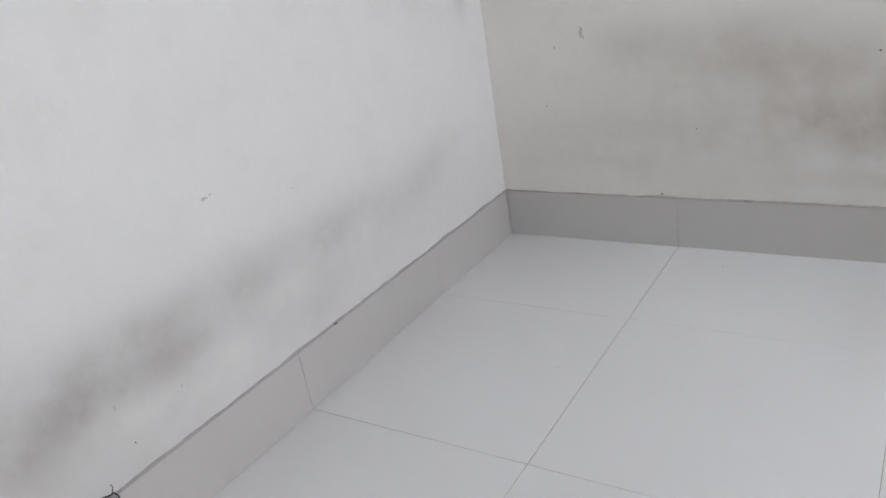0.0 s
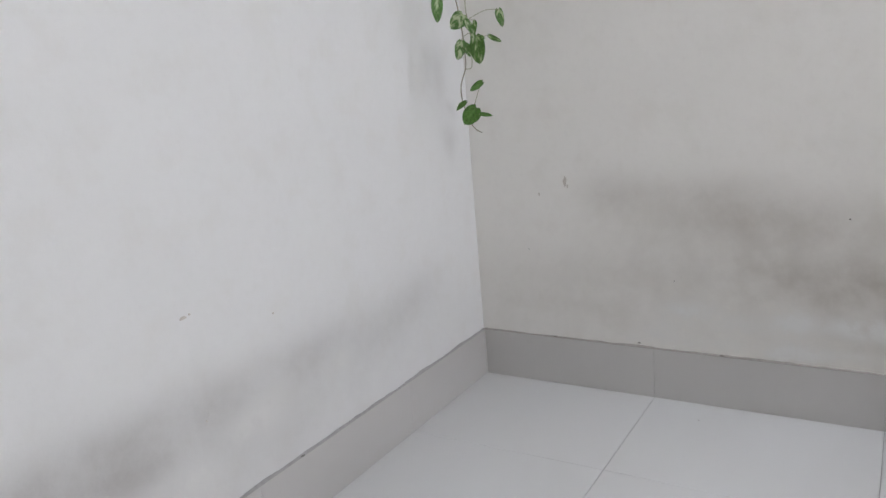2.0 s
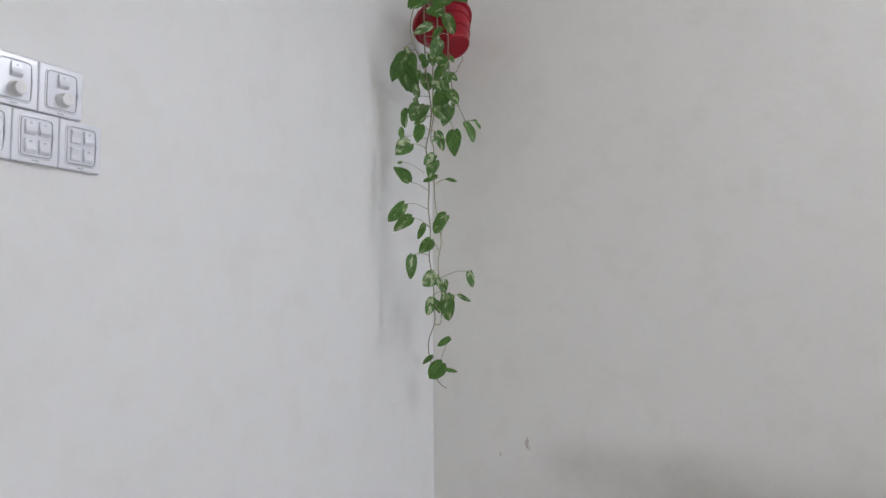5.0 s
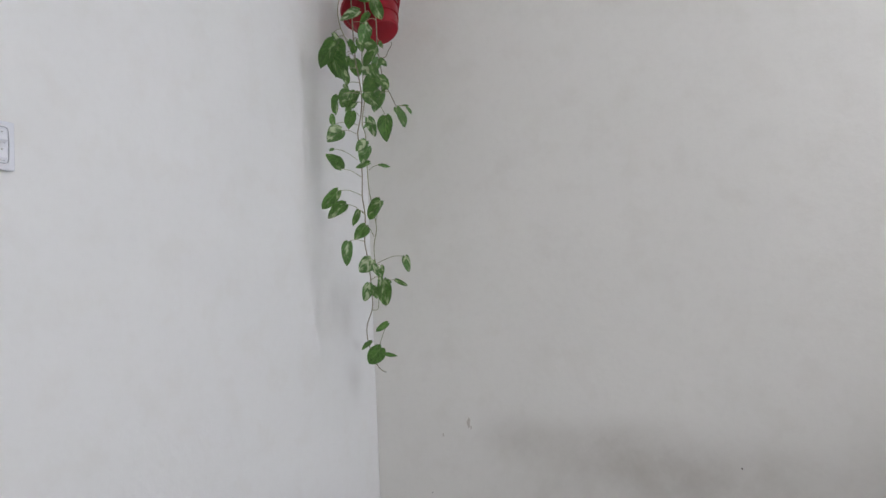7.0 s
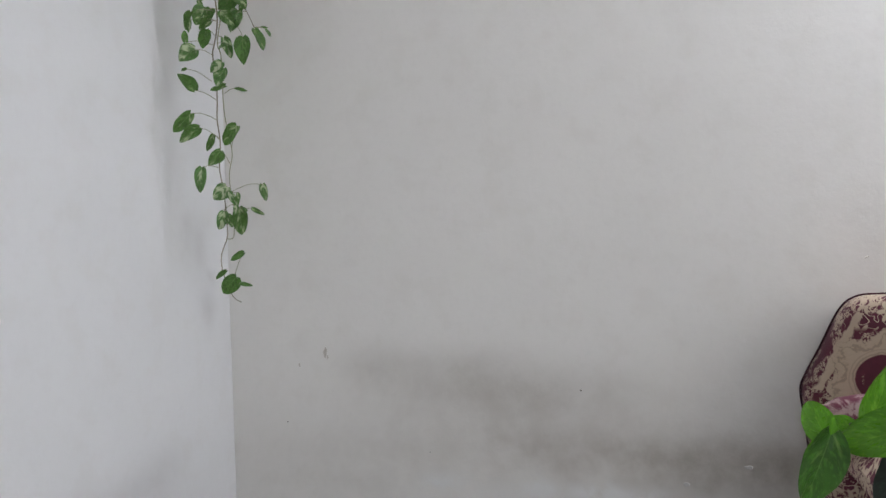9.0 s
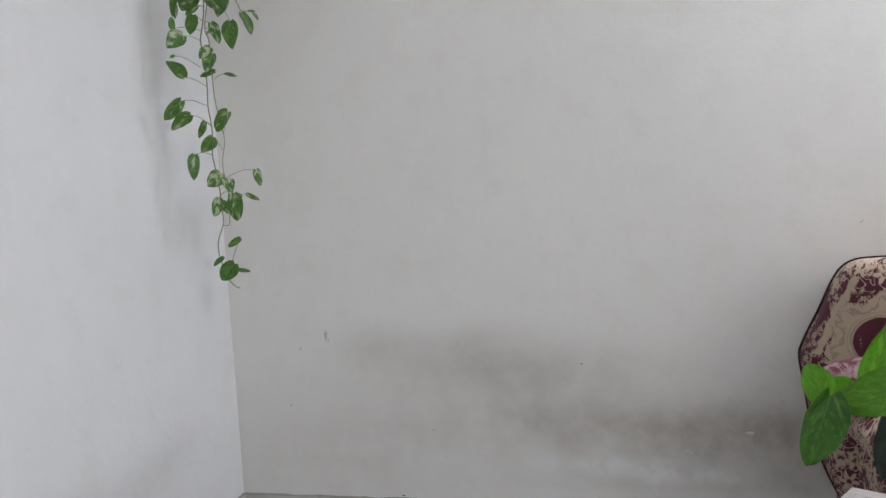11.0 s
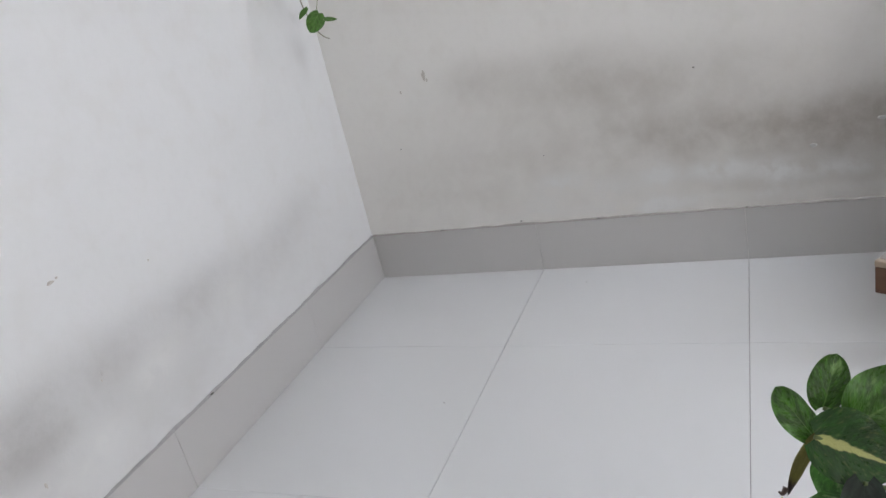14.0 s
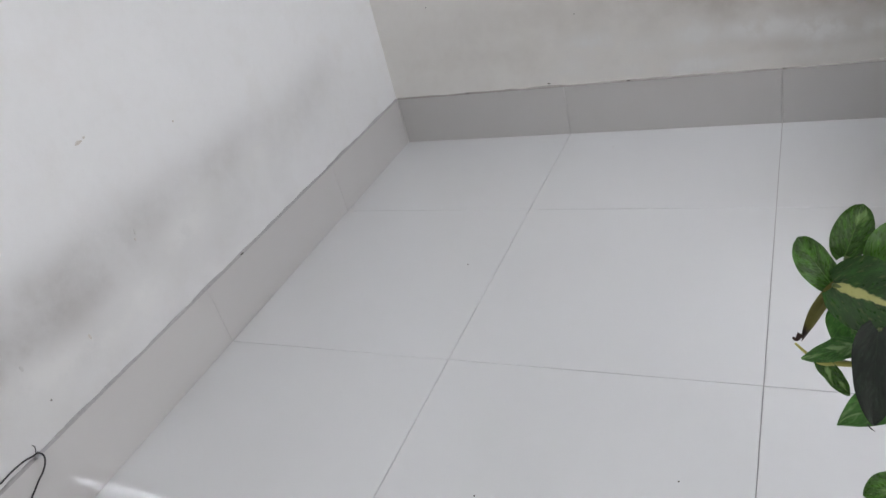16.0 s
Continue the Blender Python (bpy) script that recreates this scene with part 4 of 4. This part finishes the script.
LEAVES_END = [(-0.033, 1.084, -13, 0.051, 0.66, 1, -0.026, 1.092), (-0.027, 1.073, 27, 0.037, 0.7, 0.4), (0.009, 1.095, 4, 0.077, 0.56, 0.6, -0.01, 1.1), (0.001, 1.101, -12, 0.028, 0.5, 0.7), (0.019, 1.091, 56, 0.015, 0.6, 0.4),
    (0.018, 0.966, -58, 0.041, 0.48, 0.1, -0.01, 0.903), (-0.032, 0.915, -57, 0.037, 0.4, 0.2, -0.039, 0.901), (-0.004, 0.897, -44, 0.057, 0.85, 0.05, -0.036, 0.891), (0.004, 0.877, 80, 0.034, 0.36, 0.2, -0.005, 0.864)]
rng = random.Random(4)
LEAVES_SMALL = [(rng.uniform(-0.09, 0.035), rng.uniform(1.62, 1.84), rng.uniform(-55, 50), rng.uniform(0.018, 0.032), rng.uniform(0.45, 0.8), rng.uniform(0.1, 0.9)) for k in range(12)]
for k, (s, z, ang, length, wid, cream, *root) in enumerate(LEAVES_RIM + LEAVES_POT + LEAVES_NECK + LEAVES_CROWN + LEAVES_UPPER + LEAVES_MIDDLE + LEAVES_SPARSE + LEAVES_END + LEAVES_SMALL):
    over_pot = z > 1.80
    d = 0.105 + rng.uniform(-0.008, 0.020) + (0.015 if over_pot else 0.0)
    base = spot(s, z, d)
    a = radians(ang)
    tip = base + length * (ACROSS * math.sin(a) - Vector((0, 0, math.cos(a)))) + TOWARD * length * rng.uniform(-0.10, 0.20)
    face = TOWARD + ACROSS * rng.uniform(-0.45, 0.45) + Vector((0, 0, rng.uniform(-0.2, 0.6)))
    mat = mat_leaf if cream < 0.25 else mat_leaf_flecked if cream < 0.65 else mat_leaf_cream
    ob = new("leaf", leaf_mesh("leaf", wid * 0.93, rng.uniform(0.10, 0.45), rng.uniform(0.04, 0.20), 0.022, mat, 10, 9, k, rng.uniform(0.05, 0.12), rng.uniform(0.62, 0.82)))
    ob.parent, ob.matrix_parent_inverse = pothos, pothos_inv
    ob.matrix_world = leaf_pose(base, tip, face)
    if root:
        near = spot(*root, 0.095)
    else:
        near = min(nodes_near, key=lambda p: (p - base).length + (0.12 if p.z < z - 0.03 else 0) + abs((p - base).length - 0.03) * 0.3)
    mid = near.lerp(base, 0.55) + Vector((0, 0, 0.10 * (near - base).length))
    st = part("petiole", tube(smooth_path([near, mid, base + (tip - base) * 0.02], 4), 0.0010, 0.0008, 5), mat_stem, pothos, "", True)
    st.matrix_parent_inverse = pothos_inv

# ---- potted pothos near the camera ----
plant = thing("potted_pothos", "green pothos with large glossy leaves hanging over the side table", "plant", pose(1.63, -1.575, TABLE_H - 0.0012))
plant_inv = plant.matrix_world.inverted()
part("pot", lathe([(0, 0), (0.060, 0), (0.063, 0.006), (0.080, 0.125), (0.087, 0.125), (0.087, 0.142), (0.079, 0.142), (0.075, 0.122), (0, 0.120)], 40), mat_pot_clay, plant, "", True)
part("soil", lathe([(0, 0.121), (0.0745, 0.121), (0.06, 0.127), (0, 0.130)], 24), mat_soil, plant, "", True)
EYE = Vector((1.225, -2.108, 1.0))


TRAIL = smooth_path([(1.585, -1.60, 0.845), (1.52, -1.635, 0.875), (1.43, -1.640, 0.835), (1.375, -1.620, 0.760), (1.345, -1.615, 0.690), (1.320, -1.640, 0.630), (1.310, -1.680, 0.575), (1.315, -1.720, 0.530)], 8)
trail = part("vine", tube(TRAIL, 0.0030, 0.0018, 7), mat_stem_green, plant, "", True)
trail.matrix_parent_inverse = plant_inv


def big_leaf(base, tip, wid, mat, turn=0.0, fold=0.25, droop=0.10, stem=True, blunt=0.80):
    base, tip = Vector(base), Vector(tip)
    to_eye = (EYE - base).normalized()
    side = (tip - base).normalized().cross(to_eye).normalized()
    face = to_eye + side * turn
    ob = new("leaf", leaf_mesh("leaf", wid, fold, droop, 0.024, mat, 18, 13, int(base.x * 9000) % 97, 0.11, blunt))
    ob.parent, ob.matrix_parent_inverse = plant, plant_inv
    ob.matrix_world = leaf_pose(base, tip, face)
    if stem:
        r = min(TRAIL, key=lambda p: (p - base).length)
        m1 = r.lerp(base, 0.5) - to_eye * 0.012
        st = part("petiole", tube(smooth_path([r, m1, base], 6), 0.0026, 0.0016, 7), mat_stem_green, plant, "", True)
        st.matrix_parent_inverse = plant_inv
    return ob


# upper leaves, most with the light on them put into a brighter green
big_leaf((1.3875, -1.5276, 0.8774), (1.4060, -1.5275, 0.9244), 0.44, mat_leaf_lit, 0.3, 0.35, 0.1, False, 0.85)
big_leaf((1.4247, -1.5624, 0.8884), (1.3627, -1.5494, 0.8718), 0.56, mat_leaf_lit, 0.35, 0.2, 0.05, False, 0.65)
big_leaf((1.3560, -1.5500, 0.8724), (1.3442, -1.5417, 0.8965), 0.76, mat_leaf_lit, 0.2, 0.25, 0.1, False, 0.60)
big_leaf((1.3773, -1.5343, 0.8771), (1.3538, -1.5326, 0.8836), 0.50, mat_leaf_lit, 0.4, 0.25, 0.1, False)
big_leaf((1.3579, -1.5342, 0.8673), (1.3423, -1.5324, 0.8536), 0.45, mat_leaf_lit, 0.2, 0.25, 0.1, False)
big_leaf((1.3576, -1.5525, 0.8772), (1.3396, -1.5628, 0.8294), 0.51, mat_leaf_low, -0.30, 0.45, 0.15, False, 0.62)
big_leaf((1.428, -1.527, 0.858), (1.393, -1.530, 0.811), 0.75, mat_leaf_shaded, 0.3, 0.25, 0.1, False)
runner = part("vine", tube(smooth_path([(1.60, -1.57, 0.845), (1.57, -1.565, 0.90), (1.51, -1.56, 0.905), (1.44, -1.550, 0.888), (1.395, -1.540, 0.880), (1.372, -1.541, 0.881)], 8), 0.0030, 0.0014, 7), mat_stem_green, plant, "", True)
runner.matrix_parent_inverse = plant_inv
# lower leaves, most with their shade put into darker greens
big_leaf((1.2455, -1.6267, 0.6333), (1.2213, -1.6085, 0.6609), 0.58, mat_leaf_big_shade, 0.2, 0.25, 0.10, True, 0.58)
big_leaf((1.2525, -1.6110, 0.6467), (1.2650, -1.5927, 0.6791), 0.64, mat_leaf_big_shade, 0.1, 0.25, 0.10, True, 0.55)
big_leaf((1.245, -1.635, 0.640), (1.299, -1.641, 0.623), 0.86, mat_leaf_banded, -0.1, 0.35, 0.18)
big_leaf((1.273, -1.616, 0.638), (1.329, -1.594, 0.664), 0.85, mat_leaf_big_shade, 0.2)
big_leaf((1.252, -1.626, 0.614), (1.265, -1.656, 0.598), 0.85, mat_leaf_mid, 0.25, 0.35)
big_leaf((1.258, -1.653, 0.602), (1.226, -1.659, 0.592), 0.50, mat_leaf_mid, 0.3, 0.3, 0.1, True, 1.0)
big_leaf((1.239, -1.651, 0.588), (1.256, -1.669, 0.569), 0.46, mat_leaf_big_shade, 0.5, 0.3)
big_leaf((1.2725, -1.655, 0.619), (1.2665, -1.697, 0.5715), 0.47, mat_leaf_shaded, 0.15, 0.3)
drip = part("leaf_tip", tube(smooth_path([(1.2665, -1.697, 0.5722), (1.268, -1.699, 0.5712), (1.2705, -1.7015, 0.571)], 4), 0.0006, 0.0003, 5), mat_leaf_shaded, plant, "", True)
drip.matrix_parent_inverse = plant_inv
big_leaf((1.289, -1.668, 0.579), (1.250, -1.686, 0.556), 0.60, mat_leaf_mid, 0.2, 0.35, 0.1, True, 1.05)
big_leaf((1.288, -1.716, 0.539), (1.265, -1.723, 0.531), 0.9, mat_leaf_big_shade, 0.1)
big_leaf((1.246, -1.627, 0.631), (1.251, -1.637, 0.617), 0.9, mat_dry_stub, 0.1, 0.3, 0.1, False)
dry = big_leaf((1.246, -1.628, 0.634), (1.223, -1.650, 0.602), 0.19, mat_dry, 0.1, 0.9, 0.12, False)
curl = part("dry_tip", tube(smooth_path([(1.2255, -1.6475, 0.6055), (1.223, -1.650, 0.602), (1.2205, -1.6495, 0.6035)], 4), 0.0022, 0.0007, 6), mat_dry_tip, plant, "dark shrivelled tip", True)
curl.matrix_parent_inverse = plant_inv
sheath = part("petiole", tube(smooth_path([(1.222, -1.648, 0.597), (1.229, -1.652, 0.592), (1.238, -1.656, 0.587), (1.248, -1.657, 0.588), (1.262, -1.658, 0.590), (1.290, -1.662, 0.600)], 6), 0.0008, 0.0024, 7), mat_sheath, plant, "", True)
sheath.matrix_parent_inverse = plant_inv
# ---- cable, clip and painted shade line on the skirting ----
cable = thing("cable", "thin black cable looped through a clip on the skirting", "cable", pose(0, -1.563, 0.16))
path = smooth_path([(0.004, -1.95, 0.150), (0.006, -1.6724, 0.1804), (0.007, -1.6411, 0.1760), (0.007, -1.6161, 0.1771), (0.008, -1.5906, 0.1756), (0.008, -1.5738, 0.1700), (0.010, -1.5645, 0.1689), (0.013, -1.5603, 0.1592), (0.014, -1.5651, 0.1472), (0.015, -1.5784, 0.1361), (0.016, -1.5918, 0.1311), (0.018, -1.6076, 0.1235), (0.020, -1.6214, 0.1168), (0.023, -1.650, 0.090), (0.026, -1.69, 0.045), (0.034, -1.75, 0.006), (0.06, -1.86, 0.003)], 8)
inv = cable.matrix_world.inverted()
c = part("wire", tube(path, 0.0016, seg=8), mat_wire_and_shade, cable, "", True)
c.matrix_parent_inverse = inv
c = part("clip", box(0.0005, 0.009, -1.570, -1.559, 0.157, 0.167, 0.002), mat_clip, cable, "small metal clip")
c.matrix_parent_inverse = inv
c = part("loose_strand", tube(smooth_path([(0.006, -1.566, 0.168), (0.008, -1.562, 0.180), (0.012, -1.566, 0.190)]), 0.0009, seg=5), mat_wire_and_shade, cable)
c.matrix_parent_inverse = inv
# Black strip drawn in for the dark, shaded gap above the skirting.
shade_line = tagged(part("skirting_shade_line", tube(smooth_path([(1.575, 0.001, 0.1565), (1.60, 0.001, 0.1575), (1.66, 0.0, 0.1575), (1.80, 0.001, 0.159), (2.2, 0.0, 0.158), (2.6, 0.001, 0.158)]), 0.0012, 0.0040, seg=7), mat_wire_and_shade, None, "", True), "thin black line drawn for the shaded gap on top of the skirting", "cable")

# ---- chips and crumbs ----
def flake(name, mat, parent, m, w, h, seed):
    r = random.Random(seed)
    bm = bmesh.new()
    ring = [(w / 2 * r.uniform(0.6, 1.1) * math.cos(a), h / 2 * r.uniform(0.6, 1.1) * math.sin(a)) for a in (2 * math.pi * k / 11 for k in range(11))]
    low = [bm.verts.new((x, 0, z)) for x, z in ring]
    top = [bm.verts.new((x * 0.8, -0.0012, z * 0.8)) for x, z in ring]
    bm.faces.new(low)
    bm.faces.new(top[::-1])
    for i in range(11):
        bm.faces.new((low[i], low[(i + 1) % 11], top[(i + 1) % 11], top[i]))
    ob = part(name, bm, mat, parent)
    ob.matrix_world = m
    return ob


flake("chip", mat_chip, wall_back, pose(0.309, W, 0.655), 0.014, 0.036, 1)
flake("chip", mat_chip, wall_back, pose(0.316, W, 0.640), 0.006, 0.014, 2)
flake("chip", mat_crumb, wall_back, pose(1.068, W, 0.561), 0.006, 0.005, 3)
flake("chip", mat_lime, wall_back, pose(1.344, W, 0.314), 0.024, 0.013, 4)
flake("chip", mat_lime, wall_back, pose(1.501, W, 0.368), 0.024, 0.012, 5)
flake("chip", mat_chip, wall_left, pose(-W, -1.181, 0.585, 0, 0, 90), 0.020, 0.008, 6)
flake("chip", mat_chip, wall_left, pose(-W, -1.165, 0.588, 0, 0, 90), 0.008, 0.005, 7)
flake("chip", mat_chip, wall_left, pose(-W, -1.359, 0.263, 0, 0, 90), 0.007, 0.016, 8)
flake("chip", mat_crumb, wall_left, pose(-W, -1.486, 0.219, 0, 0, 90), 0.004, 0.005, 9)
flake("chip", mat_lime, wall_left, pose(-W, -1.159, 0.373, 0, 0, 90), 0.006, 0.016, 10)
flake("chip", mat_chip, wall_left, pose(-W, -1.166, 0.360, 0, 0, 90), 0.004, 0.006, 11)
flake("chip", mat_lime, wall_left, pose(-W, -1.499, 0.306, 0, 0, 90), 0.008, 0.014, 12)
flake("chip", mat_chip, wall_left, pose(-W, -0.942, 0.518, 0, 0, 90), 0.006, 0.006, 13)
for k, (x, z, w, h) in enumerate(((0.522, 0.166, 0.012, 0.004), (0.761, 0.1585, 0.014, 0.004), (1.172, 0.1585, 0.008, 0.004), (0.255, 0.158, 0.012, 0.003), (0.629, 0.367, 0.004, 0.003), (0.178, 0.439, 0.004, 0.004))):
    flake("chip", mat_crumb, wall_back, pose(x, -0.0006 if z < 0.16 else W, z), w, h, 20 + k)
flake("chip", mat_crumb, wall_left, pose(0.0006, -0.917, 0.157, 0, 0, 90), 0.016, 0.005, 30)
flake("chip", mat_chip, wall_back, pose(1.788, W, 0.920, 0, -25, 0), 0.018, 0.004, 31)
flake("chip", mat_chip, wall_back, pose(0.223, W, 0.615), 0.006, 0.012, 32)
for k, (x, y) in enumerate(((0.720, -0.106), (0.485, -0.717), (1.055, -1.289), (0.741, -1.377))):
    bm = bmesh.new()
    bmesh.ops.create_icosphere(bm, subdivisions=1, radius=0.0022)
    for v in bm.verts:
        v.co *= rng.uniform(0.6, 1.2)
        v.co.z *= 0.5
    c = tagged(part("crumb", bm, mat_crumb), "tiny dark crumb of dirt on the floor", "dirt", "crumbs on the floor")
    c.location = (x, y, 0.0008)

# ---- skirting ----
skirting = thing("baseboard", "grey-beige tile skirting with an uneven mortar line on top", "skirting", kind="structure")
G = 0.0004


def skirt_piece(a, b, wall):
    bm = bmesh.new()
    if wall == "north":
        box(a + G, b - G, 0.0, SKIRT_T, -0.002, SKIRT_H, 0.0007, 1, bm)
    else:
        box(-SKIRT_T, 0.0, b + G, a - G, -0.002, SKIRT_H, 0.0007, 1, bm)
    part("tile", bm, mat_skirt, skirting)


def mortar_line(a, b, wall):
    n = max(8, int(abs(b - a) / 0.018))
    bm = bmesh.new()
    prev = None
    for i in range(n + 1):
        p = a + (b - a) * i / n
        h = 0.0035 + 0.004 * noise.noise((p * 9, 3.1, 0)) + 0.003 * noise.noise((p * 31, 1.7, 0))
        h = max(0.0012, h)
        d = 0.0004 + 0.0012 * abs(noise.noise((p * 23, 7.7, 0)))
        rows = ((d, SKIRT_H - 0.001), (d * 0.6, SKIRT_H + h * 0.7), (-W - 0.001, SKIRT_H + h))
        if wall == "north":
            cur = [bm.verts.new((p, -o, z)) for o, z in rows]
        else:
            cur = [bm.verts.new((o, p, z)) for o, z in rows]
        if prev:
            for k in range(2):
                bm.faces.new((prev[k], cur[k], cur[k + 1], prev[k + 1]))
        prev = cur
    part("mortar", bm, mat_mortar if wall == "north" else mat_mortar_west, skirting, "", True)


xs = [0.0] + [TILE_X + TILE * k for k in range(6) if TILE_X + TILE * k < ROOM_X] + [ROOM_X]
ys = [0.0] + [TILE_Y - TILE * k for k in range(7) if TILE_Y - TILE * k > ROOM_Y] + [ROOM_Y]
for a, b in zip(xs, xs[1:]):
    skirt_piece(a, b, "north")
for a, b in zip(ys, ys[1:]):
    skirt_piece(a, b, "west")
mortar_line(0.0, 3.6, "north")
mortar_line(0.0, -3.6, "west")

# ---- floor tiles ----
J = 0.0007
for xa, xb in zip(xs, xs[1:]):
    for ya, yb in zip(ys, ys[1:]):
        part("tile", box(xa + J, xb - J, yb + J * 0.7, ya - J * 0.7, -0.009, 0.0, 0.0004, 1), mat_tile, floor)
